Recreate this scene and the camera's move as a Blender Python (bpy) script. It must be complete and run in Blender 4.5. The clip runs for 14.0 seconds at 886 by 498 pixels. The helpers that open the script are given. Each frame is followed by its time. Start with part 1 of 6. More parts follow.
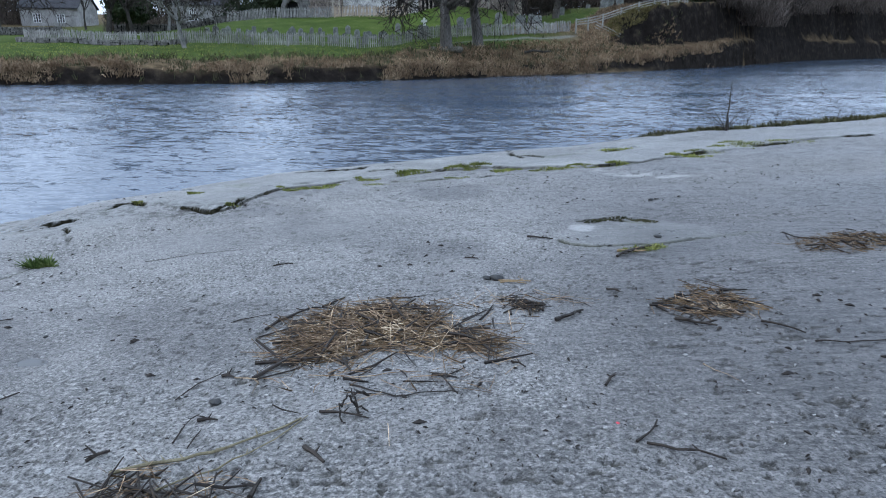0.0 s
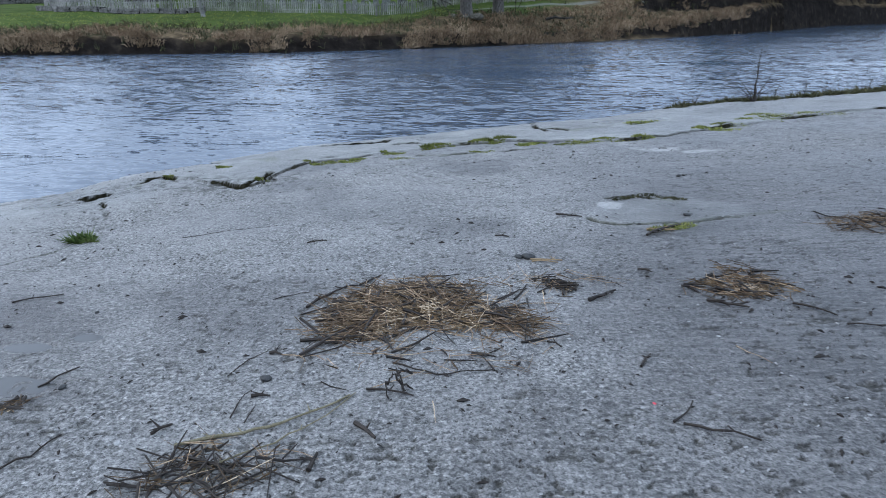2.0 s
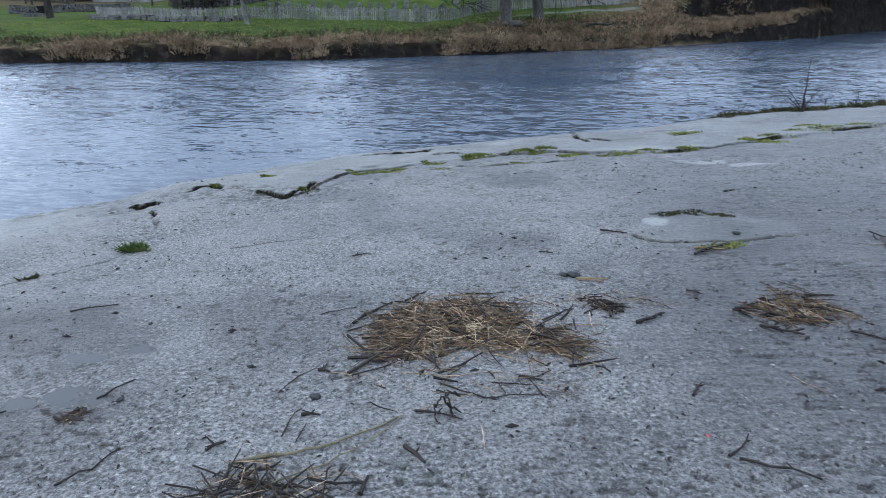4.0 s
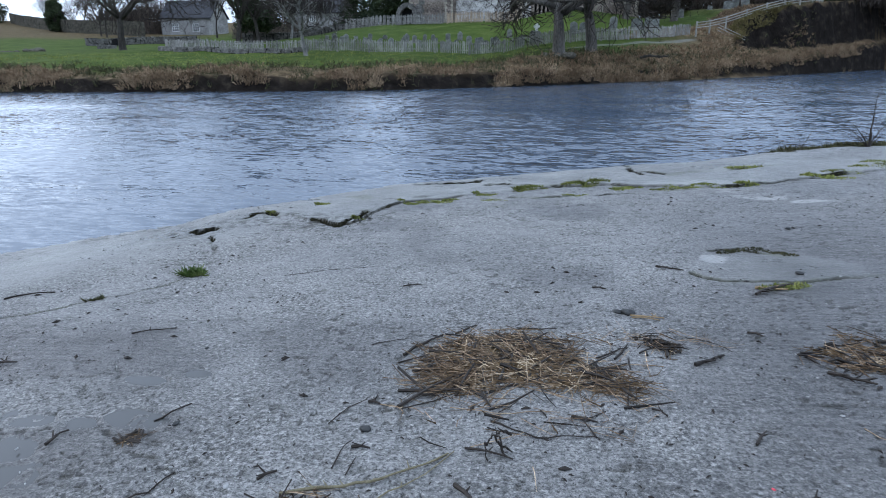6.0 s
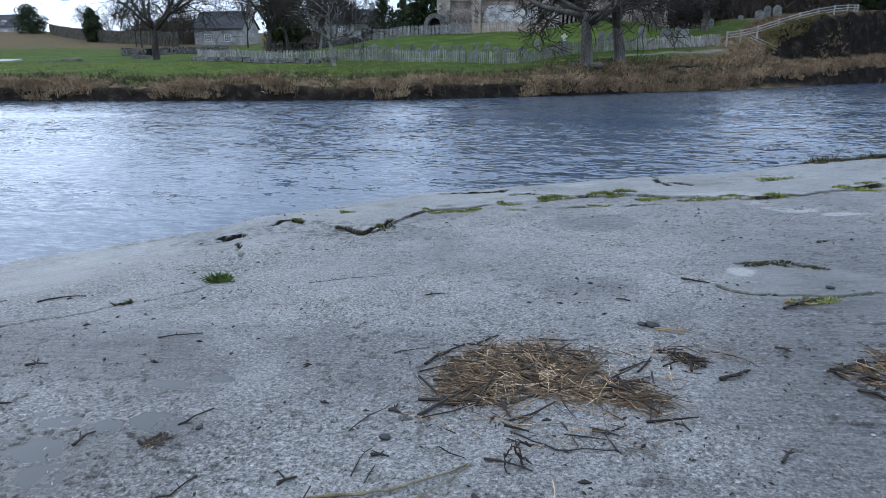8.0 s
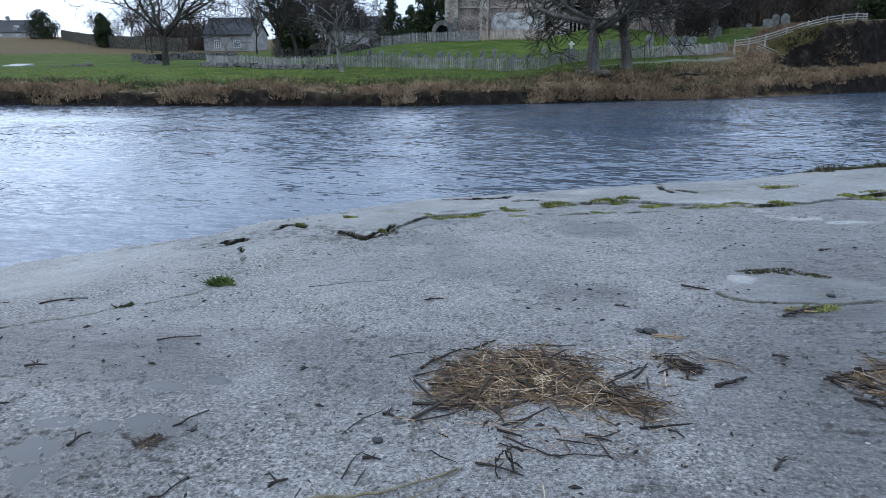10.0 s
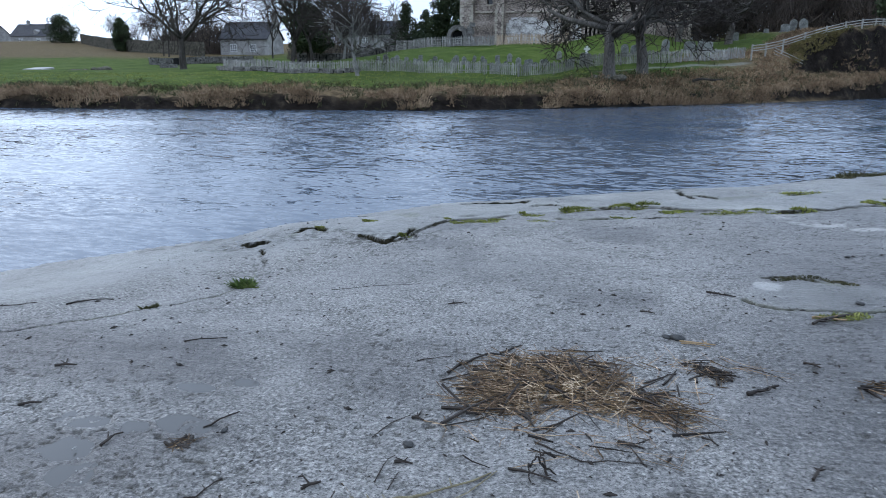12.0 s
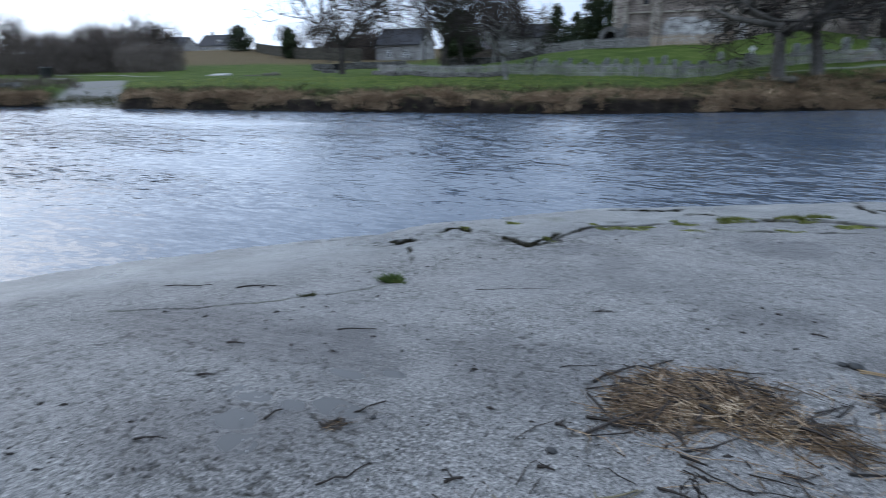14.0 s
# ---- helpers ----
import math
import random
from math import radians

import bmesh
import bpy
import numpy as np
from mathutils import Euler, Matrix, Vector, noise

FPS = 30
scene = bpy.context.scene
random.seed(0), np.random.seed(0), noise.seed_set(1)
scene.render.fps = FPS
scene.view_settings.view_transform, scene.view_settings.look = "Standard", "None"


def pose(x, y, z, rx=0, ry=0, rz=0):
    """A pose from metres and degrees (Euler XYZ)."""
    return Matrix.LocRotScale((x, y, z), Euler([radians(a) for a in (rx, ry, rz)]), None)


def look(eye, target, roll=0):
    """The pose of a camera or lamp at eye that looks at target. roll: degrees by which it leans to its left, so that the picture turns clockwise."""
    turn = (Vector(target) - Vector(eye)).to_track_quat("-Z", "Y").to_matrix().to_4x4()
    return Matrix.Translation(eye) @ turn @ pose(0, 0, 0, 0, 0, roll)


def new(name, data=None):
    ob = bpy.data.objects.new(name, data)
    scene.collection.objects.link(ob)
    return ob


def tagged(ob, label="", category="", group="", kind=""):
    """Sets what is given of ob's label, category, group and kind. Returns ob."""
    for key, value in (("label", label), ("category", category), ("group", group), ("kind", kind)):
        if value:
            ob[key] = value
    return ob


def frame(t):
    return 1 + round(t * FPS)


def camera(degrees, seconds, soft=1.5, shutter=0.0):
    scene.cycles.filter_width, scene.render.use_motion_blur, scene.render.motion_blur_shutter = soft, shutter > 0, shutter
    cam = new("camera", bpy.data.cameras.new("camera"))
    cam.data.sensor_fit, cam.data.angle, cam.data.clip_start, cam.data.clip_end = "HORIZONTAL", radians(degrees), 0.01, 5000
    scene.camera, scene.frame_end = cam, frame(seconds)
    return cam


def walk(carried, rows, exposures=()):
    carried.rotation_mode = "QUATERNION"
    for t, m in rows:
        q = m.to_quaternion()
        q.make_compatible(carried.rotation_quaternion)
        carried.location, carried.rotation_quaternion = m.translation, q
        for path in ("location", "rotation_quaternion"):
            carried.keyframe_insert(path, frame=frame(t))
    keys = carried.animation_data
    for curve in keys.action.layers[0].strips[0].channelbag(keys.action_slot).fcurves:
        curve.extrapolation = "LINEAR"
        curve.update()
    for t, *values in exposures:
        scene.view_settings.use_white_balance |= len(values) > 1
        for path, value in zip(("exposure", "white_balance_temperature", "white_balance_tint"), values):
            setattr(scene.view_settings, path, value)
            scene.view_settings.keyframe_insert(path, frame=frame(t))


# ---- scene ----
cam = camera(68.7, 14.0, soft=0.85, shutter=0.9)
PATH = [
    (0, (0.032, 0.094, 1.294), (0.002, 1.998, 0.682), 0.6),
    (0.5, (0.013, 0.076, 1.341), (-0.017, 1.965, 0.683), 0.5),
    (1, (-0.021, 0.026, 1.365), (-0.068, 1.907, 0.687), 0.4),
    (1.5, (-0.044, 0.009, 1.386), (-0.107, 1.886, 0.697), 0.4),
    (2, (-0.068, 0.032, 1.38), (-0.15, 1.903, 0.678), 0.3),
    (2.5, (-0.091, 0.07, 1.418), (-0.194, 1.94, 0.714), 0.2),
    (3, (-0.118, 0.045, 1.432), (-0.241, 1.914, 0.729), 0.2),
    (5.5, (-0.148, 0.051, 1.484), (-0.458, 1.924, 0.855), -0.1),
    (6, (-0.164, 0.056, 1.477), (-0.503, 1.933, 0.872), -0.0),
    (6.5, (-0.166, 0.07, 1.463), (-0.525, 1.945, 0.868), -0.1),
    (7, (-0.163, 0.063, 1.469), (-0.54, 1.937, 0.88), -0.1),
    (7.5, (-0.152, 0.05, 1.48), (-0.548, 1.922, 0.898), -0.1),
    (8, (-0.149, 0.054, 1.48), (-0.565, 1.923, 0.902), -0.0),
    (10.5, (-0.087, 0.056, 1.471), (-0.525, 1.927, 0.916), 0.3),
    (11, (-0.107, 0.051, 1.469), (-0.547, 1.923, 0.917), 0.4),
    (11.5, (-0.136, 0.04, 1.461), (-0.59, 1.909, 0.912), 0.4),
    (12, (-0.178, 0.036, 1.472), (-0.653, 1.9, 0.925), 0.4),
    (12.5, (-0.224, 0.016, 1.472), (-0.735, 1.872, 0.928), 0.4),
    (13, (-0.26, 0.011, 1.467), (-0.864, 1.839, 0.925), 0.3),
    (13.5, (-0.299, 0.017, 1.459), (-0.989, 1.814, 0.917), 0.1),
    (14, (-0.234, 0.018, 1.462), (-1.108, 1.735, 0.924), -0.2),
]
walk(cam, [(t, look(eye, target, roll)) for t, eye, target, roll in PATH],
     [(0.0, 0.12), (3.0, 0.05), (6.0, 0.0), (12.0, 0.0), (13.0, -0.08), (14.0, -0.28)])

# ---- light: an overcast winter afternoon ----
world = bpy.data.worlds.new("overcast_sky")
scene.world = world
world.use_nodes = True
wn, wl = world.node_tree.nodes, world.node_tree.links
sky = wn.new("ShaderNodeTexSky")
sky.sky_type = "NISHITA"
sky.sun_disc = False
sky.sun_elevation, sky.sun_rotation = radians(30), radians(-75)
sky.air_density, sky.dust_density, sky.ozone_density = 1.0, 1.5, 2.5
pale = wn.new("ShaderNodeHueSaturation")
pale.inputs["Saturation"].default_value = 0.8
wl.new(sky.outputs[0], pale.inputs["Color"])
cloud = wn.new("ShaderNodeMix")
cloud.data_type = "RGBA"
cloud.inputs["Factor"].default_value = 0.8
cloud.inputs["B"].default_value = (6.7, 8.4, 11.3, 1)
wl.new(pale.outputs[0], cloud.inputs["A"])
# an overcast sky is brighter overhead than at the horizon
where, split, lift = wn.new("ShaderNodeTexCoord"), wn.new("ShaderNodeSeparateXYZ"), wn.new("ShaderNodeMapRange")
wl.new(where.outputs["Generated"], split.inputs[0])
lift.inputs["To Min"].default_value, lift.inputs["To Max"].default_value = 1.08, 2.35
wl.new(split.outputs["Z"], lift.inputs["Value"])
# thin cloud in front of the low sun, up the river
aim, glow, bright = wn.new("ShaderNodeVectorMath"), wn.new("ShaderNodeMapRange"), wn.new("ShaderNodeMath")
aim.operation, bright.operation = "DOT_PRODUCT", "ADD"
aim.inputs[1].default_value = (-0.79, 0.58, 0.2)
glow.interpolation_type = "SMOOTHERSTEP"
glow.inputs["From Min"].default_value, glow.inputs["From Max"].default_value = 0.89, 1.0
glow.inputs["To Min"].default_value, glow.inputs["To Max"].default_value = 0.0, 0.6
wl.new(where.outputs["Generated"], aim.inputs[0]), wl.new(aim.outputs["Value"], glow.inputs["Value"])
wl.new(lift.outputs[0], bright.inputs[0]), wl.new(glow.outputs[0], bright.inputs[1])
dome = wn.new("ShaderNodeVectorMath")
dome.operation = "SCALE"
wl.new([o for o in cloud.outputs if o.type == "RGBA"][0], dome.inputs[0]), wl.new(bright.outputs[0], dome.inputs["Scale"])
wl.new(dome.outputs[0], wn["Background"].inputs["Color"])
wn["Background"].inputs["Strength"].default_value = 0.12
sun = new("sun", bpy.data.lights.new("sun", "SUN"))
sun.data.energy, sun.data.angle, sun.data.color = 0.6, radians(40), (1.0, 0.96, 0.9)
sun.matrix_world = look((-9, 2.4, 6.0), (0, 0, 0))

# ---- materials ----
def material(name, colours, scale=1.0, rough=0.8, bump=0.3, fine=12.0, metal=0.0, spread=(0.35, 0.65), island=0.0, detail=6.0, spec=0.14, stretch=(1, 1, 1)):
    """Two scales of noise between two or three colours, fine relief, and some change from piece to piece."""
    m = bpy.data.materials.new(name)
    m.use_nodes = True
    n, l = m.node_tree.nodes, m.node_tree.links
    b = n["Principled BSDF"]
    b.inputs["Roughness"].default_value, b.inputs["Metallic"].default_value = rough, metal
    b.inputs["Specular IOR Level"].default_value = spec
    co = n.new("ShaderNodeTexCoord")
    mp = n.new("ShaderNodeMapping")
    mp.inputs["Scale"].default_value = stretch
    l.new(co.outputs["Object"], mp.inputs[0])
    big, small = n.new("ShaderNodeTexNoise"), n.new("ShaderNodeTexNoise")
    for t, s in ((big, scale), (small, scale * fine)):
        t.inputs["Scale"].default_value, t.inputs["Detail"].default_value = s, detail
        l.new(mp.outputs[0], t.inputs["Vector"])
    mix = n.new("ShaderNodeMix")
    mix.inputs["Factor"].default_value = 0.5
    l.new(big.outputs["Fac"], mix.inputs["A"]), l.new(small.outputs["Fac"], mix.inputs["B"])
    ramp = n.new("ShaderNodeValToRGB")
    cr = ramp.color_ramp
    cr.elements[0].position, cr.elements[1].position = spread
    cr.elements[0].color, cr.elements[1].color = (*colours[0], 1), (*colours[-1], 1)
    if len(colours) > 2:
        cr.elements.new(sum(spread) / 2).color = (*colours[1], 1)
    l.new(mix.outputs["Result"], ramp.inputs[0])
    out = ramp.outputs[0]
    if island:
        geo, oi = n.new("ShaderNodeNewGeometry"), n.new("ShaderNodeObjectInfo")
        add = n.new("ShaderNodeMath")
        add.operation = "ADD"
        l.new(geo.outputs["Random Per Island"], add.inputs[0]), l.new(oi.outputs["Random"], add.inputs[1])
        mr = n.new("ShaderNodeMapRange")
        mr.inputs["From Max"].default_value = 2.0
        mr.inputs["To Min"].default_value, mr.inputs["To Max"].default_value = 1 - island, 1 + island
        hs = n.new("ShaderNodeHueSaturation")
        l.new(add.outputs[0], mr.inputs["Value"]), l.new(mr.outputs[0], hs.inputs["Value"]), l.new(out, hs.inputs["Color"])
        out = hs.outputs[0]
    l.new(out, b.inputs["Base Color"])
    if bump:
        bp = n.new("ShaderNodeBump")
        bp.inputs["Strength"].default_value, bp.inputs["Distance"].default_value = bump, 0.4 / (scale * fine)
        l.new(small.outputs["Fac"], bp.inputs["Height"]), l.new(bp.outputs[0], b.inputs["Normal"])
    return m


def concrete_material():
    """Worn slab: exposed aggregate, stains, tooled ribs, and paler smooth wet concrete along the water."""
    m = bpy.data.materials.new("weathered_concrete")
    m.use_nodes = True
    n, l = m.node_tree.nodes, m.node_tree.links
    b = n["Principled BSDF"]
    co = n.new("ShaderNodeTexCoord").outputs["Object"]

    def noisy(scale, detail=5.0, rough=0.55, stretch=None):
        t = n.new("ShaderNodeTexNoise")
        t.inputs["Scale"].default_value, t.inputs["Detail"].default_value, t.inputs["Roughness"].default_value = scale, detail, rough
        if stretch:
            mp = n.new("ShaderNodeMapping")
            mp.inputs["Scale"].default_value, mp.inputs["Rotation"].default_value = stretch, (0, 0, radians(-18))
            l.new(co, mp.inputs[0]), l.new(mp.outputs[0], t.inputs["Vector"])
        else:
            l.new(co, t.inputs["Vector"])
        return t.outputs["Fac"]

    def ramp(fac, stops):
        r = n.new("ShaderNodeValToRGB")
        r.color_ramp.elements[0].position, r.color_ramp.elements[1].position = stops[0][0], stops[-1][0]
        r.color_ramp.elements[0].color, r.color_ramp.elements[1].color = (*stops[0][1], 1), (*stops[-1][1], 1)
        for p, c in stops[1:-1]:
            r.color_ramp.elements.new(p).color = (*c, 1)
        l.new(fac, r.inputs[0])
        return r.outputs[0]

    def mix(fac, a, c, kind="MIX"):
        x = n.new("ShaderNodeMix")
        x.data_type, x.blend_type = "RGBA", kind
        if isinstance(fac, float):
            x.inputs["Factor"].default_value = fac
        else:
            l.new(fac, x.inputs["Factor"])
        for s, v in (("A", a), ("B", c)):
            if isinstance(v, tuple):
                x.inputs[s].default_value = (*v, 1)
            else:
                l.new(v, x.inputs[s])
        return [o for o in x.outputs if o.type == "RGBA"][0]

    stain, patch, grain, fine = noisy(0.55, 6, 0.6), noisy(1.7, 9, 0.68), noisy(46.0, 5, 0.7), noisy(170.0, 3)
    vor = n.new("ShaderNodeTexVoronoi")
    vor.inputs["Scale"].default_value = 85.0
    l.new(co, vor.inputs["Vector"])
    pebbles = n.new("ShaderNodeTexVoronoi")
    pebbles.inputs["Scale"].default_value = 36.0
    l.new(co, pebbles.inputs["Vector"])
    smooth_skin = ramp(patch, [(0.3, (0.2, 0.2, 0.198)), (0.5, (0.235, 0.235, 0.232)), (0.7, (0.27, 0.27, 0.265))])
    speckle = ramp(grain, [(0.38, (0.03, 0.03, 0.029)), (0.46, (0.12, 0.12, 0.117)), (0.54, (0.205, 0.205, 0.202)), (0.64, (0.38, 0.375, 0.365))])
    chips = ramp(vor.outputs["Color"], [(0.0, (0.5, 0.5, 0.5)), (0.45, (0.95, 0.95, 0.95)), (0.85, (1.08, 1.08, 1.06)), (1.0, (1.7, 1.67, 1.6))])
    aggregate = mix(0.8, speckle, chips, "MULTIPLY")
    worn = n.new("ShaderNodeMapRange")
    worn.inputs["From Min"].default_value, worn.inputs["From Max"].default_value = 0.56, 0.44
    worn.inputs["To Min"].default_value, worn.inputs["To Max"].default_value = 0.5, 0.8
    l.new(patch, worn.inputs["Value"])
    base = mix(worn.outputs[0], smooth_skin, aggregate)
    base = mix(0.75, base, ramp(stain, [(0.3, (0.62, 0.62, 0.62)), (0.48, (0.95, 0.95, 0.95)), (0.66, (1.18, 1.18, 1.17))]), "MULTIPLY")
    base = mix(0.35, base, ramp(noisy(19.0, 8, 0.78), [(0.36, (0.42, 0.42, 0.42)), (0.46, (0.92, 0.92, 0.92)), (0.55, (1.04, 1.04, 1.04)), (0.66, (1.3, 1.29, 1.27))]), "MULTIPLY")
    # pit shade put into the colour, and pale worn stones between the pits
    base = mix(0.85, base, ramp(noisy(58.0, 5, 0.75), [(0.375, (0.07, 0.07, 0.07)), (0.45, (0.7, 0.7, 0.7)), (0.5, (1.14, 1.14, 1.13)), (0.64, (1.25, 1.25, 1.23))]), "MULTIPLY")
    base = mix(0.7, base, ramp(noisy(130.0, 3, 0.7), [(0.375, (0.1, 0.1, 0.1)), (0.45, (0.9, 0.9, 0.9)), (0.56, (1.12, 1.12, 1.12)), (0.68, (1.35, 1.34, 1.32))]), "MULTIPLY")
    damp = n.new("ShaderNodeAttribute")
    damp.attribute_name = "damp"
    # the ribs' groove shade is put into the colour as well as the bump
    groove_shade = ramp(noisy(1.0, 3, 0.5, (2.2, 30.0, 1.0)), [(0.36, (0.5, 0.5, 0.5)), (0.48, (0.95, 0.95, 0.95)), (0.62, (1.16, 1.16, 1.15))])
    base = mix(damp.outputs["Fac"], base, mix(1.0, mix(0.8, base, groove_shade, "MULTIPLY"), (0.5, 0.49, 0.5), "MULTIPLY"))
    strip = n.new("ShaderNodeAttribute")
    strip.attribute_name = "washed"
    wash = ramp(noisy(1.6, 6), [(0.3, (0.155, 0.16, 0.155)), (0.55, (0.22, 0.225, 0.215)), (0.7, (0.28, 0.285, 0.27))])
    wash = mix(0.6, wash, ramp(grain, [(0.3, (0.6, 0.6, 0.6)), (0.55, (1.0, 1.0, 1.0)), (0.75, (1.2, 1.2, 1.2))]), "MULTIPLY")
    soften = n.new("ShaderNodeMath")
    soften.operation = "MULTIPLY"
    soften.inputs[1].default_value = 0.85
    l.new(strip.outputs["Fac"], soften.inputs[0])
    base = mix(soften.outputs[0], base, wash)
    pale = n.new("ShaderNodeAttribute")
    pale.attribute_name = "cement"
    base = mix(pale.outputs["Fac"], base, ramp(grain, [(0.35, (0.19, 0.19, 0.185)), (0.65, (0.33, 0.33, 0.32))]))
    moss = n.new("ShaderNodeAttribute")
    moss.attribute_name = "algae"
    base = mix(moss.outputs["Fac"], base, ramp(noisy(9.0), [(0.35, (0.03, 0.038, 0.014)), (0.65, (0.10, 0.11, 0.045))]))
    # crack soil, plus the shade of pits and the hole, darkens the colour
    soil_and_shade = n.new("ShaderNodeAttribute")
    soil_and_shade.attribute_name = "soil_and_shade"
    base = mix(soil_and_shade.outputs["Fac"], base, ramp(noisy(20.0), [(0.35, (0.008, 0.008, 0.006)), (0.65, (0.03, 0.028, 0.018))]))
    base = mix(1.0, base, (1.03, 1.0, 0.97), "MULTIPLY")
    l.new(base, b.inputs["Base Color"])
    wet = n.new("ShaderNodeMapRange")
    wet.inputs["From Min"].default_value, wet.inputs["From Max"].default_value = 0.35, 0.62
    wet.inputs["To Min"].default_value, wet.inputs["To Max"].default_value = 0.5, 0.8
    l.new(stain, wet.inputs["Value"])
    sheen = n.new("ShaderNodeMath")
    sheen.operation, sheen.use_clamp = "MULTIPLY_ADD", True
    sheen.inputs[1].default_value = -0.22
    l.new(damp.outputs["Fac"], sheen.inputs[0]), l.new(wet.outputs[0], sheen.inputs[2])
    film = n.new("ShaderNodeMath")
    film.operation, film.use_clamp = "MULTIPLY_ADD", True
    film.inputs[1].default_value = -0.25
    l.new(strip.outputs["Fac"], film.inputs[0]), l.new(sheen.outputs[0], film.inputs[2])
    l.new(film.outputs[0], b.inputs["Roughness"])
    dull = n.new("ShaderNodeMapRange")
    dull.inputs["To Min"].default_value, dull.inputs["To Max"].default_value = 0.45, 0.0
    l.new(soil_and_shade.outputs["Fac"], dull.inputs["Value"]), l.new(dull.outputs[0], b.inputs["Specular IOR Level"])
    ribs = noisy(1.0, 3, 0.5, (2.2, 30.0, 1.0))
    h = n.new("ShaderNodeMath")
    h.operation = "MULTIPLY_ADD"
    h.inputs[1].default_value = 1.6
    l.new(ribs, h.inputs[0]), l.new(grain, h.inputs[2])
    h2 = n.new("ShaderNodeMath")
    h2.operation = "MULTIPLY_ADD"
    h2.inputs[1].default_value = 0.35
    l.new(fine, h2.inputs[0]), l.new(h.outputs[0], h2.inputs[2])
    h3 = n.new("ShaderNodeMath")
    h3.operation = "MULTIPLY_ADD"
    h3.inputs[1].default_value = -0.22
    l.new(pebbles.outputs["Distance"], h3.inputs[0]), l.new(h2.outputs[0], h3.inputs[2])
    bp = n.new("ShaderNodeBump")
    bp.inputs["Strength"].default_value, bp.inputs["Distance"].default_value = 0.95, 0.016
    l.new(h3.outputs[0], bp.inputs["Height"]), l.new(bp.outputs[0], b.inputs["Normal"])
    return m


def water_material(name, ripple):
    m = bpy.data.materials.new(name)
    m.use_nodes = True
    n, l = m.node_tree.nodes, m.node_tree.links
    b = n["Principled BSDF"]
    b.inputs["Base Color"].default_value = (0.05, 0.068, 0.092, 1)
    b.inputs["Roughness"].default_value, b.inputs["IOR"].default_value = 0.06, 1.33
    b.inputs["Specular IOR Level"].default_value = 0.5
    co = n.new("ShaderNodeTexCoord").outputs["Object"]
    if not ripple:
        return m
    # wavelets tilt the surface at several scales, more in the streaks of broken water than in the calm ones
    total = None
    for scale, stretch, turn, weight in ((0.5, (1.0, 2.4, 1), -14, 0.2), (1.5, (1.0, 2.6, 1), -10, 0.5), (3.6, (1.0, 2.6, 1), -16, 0.8), (9.0, (1, 2.4, 1), -8, 0.6)):
        mp, t, mid, by = n.new("ShaderNodeMapping"), n.new("ShaderNodeTexNoise"), n.new("ShaderNodeVectorMath"), n.new("ShaderNodeVectorMath")
        mp.inputs["Scale"].default_value, mp.inputs["Rotation"].default_value = stretch, (0, 0, radians(turn))
        t.inputs["Scale"].default_value, t.inputs["Detail"].default_value, t.inputs["Distortion"].default_value = scale, 2.0, 0.2
        l.new(co, mp.inputs[0]), l.new(mp.outputs[0], t.inputs["Vector"])
        mid.operation, by.operation = "SUBTRACT", "MULTIPLY_ADD"
        mid.inputs[1].default_value, by.inputs[1].default_value = (0.5, 0.5, 0.5), (weight, weight, 0)
        l.new(t.outputs["Color"], mid.inputs[0]), l.new(mid.outputs[0], by.inputs[0])
        if total:
            l.new(total, by.inputs[2])
        else:
            by.inputs[2].default_value = (0, 0, 0)
        total = by.outputs[0]
    calm, stretch = n.new("ShaderNodeTexNoise"), n.new("ShaderNodeMapping")
    stretch.inputs["Scale"].default_value, stretch.inputs["Rotation"].default_value = (0.05, 0.22, 1), (0, 0, radians(-20))
    calm.inputs["Scale"].default_value, calm.inputs["Detail"].default_value = 1.0, 5.0
    l.new(co, stretch.inputs[0]), l.new(stretch.outputs[0], calm.inputs["Vector"])
    mr = n.new("ShaderNodeMapRange")
    mr.inputs["From Min"].default_value, mr.inputs["From Max"].default_value = 0.38, 0.62
    mr.inputs["To Min"].default_value, mr.inputs["To Max"].default_value = ripple * 0.28, ripple * 1.2
    l.new(calm.outputs["Fac"], mr.inputs["Value"])
    grow, up, unit = n.new("ShaderNodeVectorMath"), n.new("ShaderNodeVectorMath"), n.new("ShaderNodeVectorMath")
    grow.operation, up.operation, unit.operation = "SCALE", "ADD", "NORMALIZE"
    up.inputs[1].default_value = (0.0, -0.068, 1)  # constant tilt added so the water mirrors higher, brighter sky
    l.new(total, grow.inputs[0]), l.new(mr.outputs[0], grow.inputs["Scale"]), l.new(grow.outputs[0], up.inputs[0]), l.new(up.outputs[0], unit.inputs[0])
    l.new(unit.outputs[0], b.inputs["Normal"])
    return m


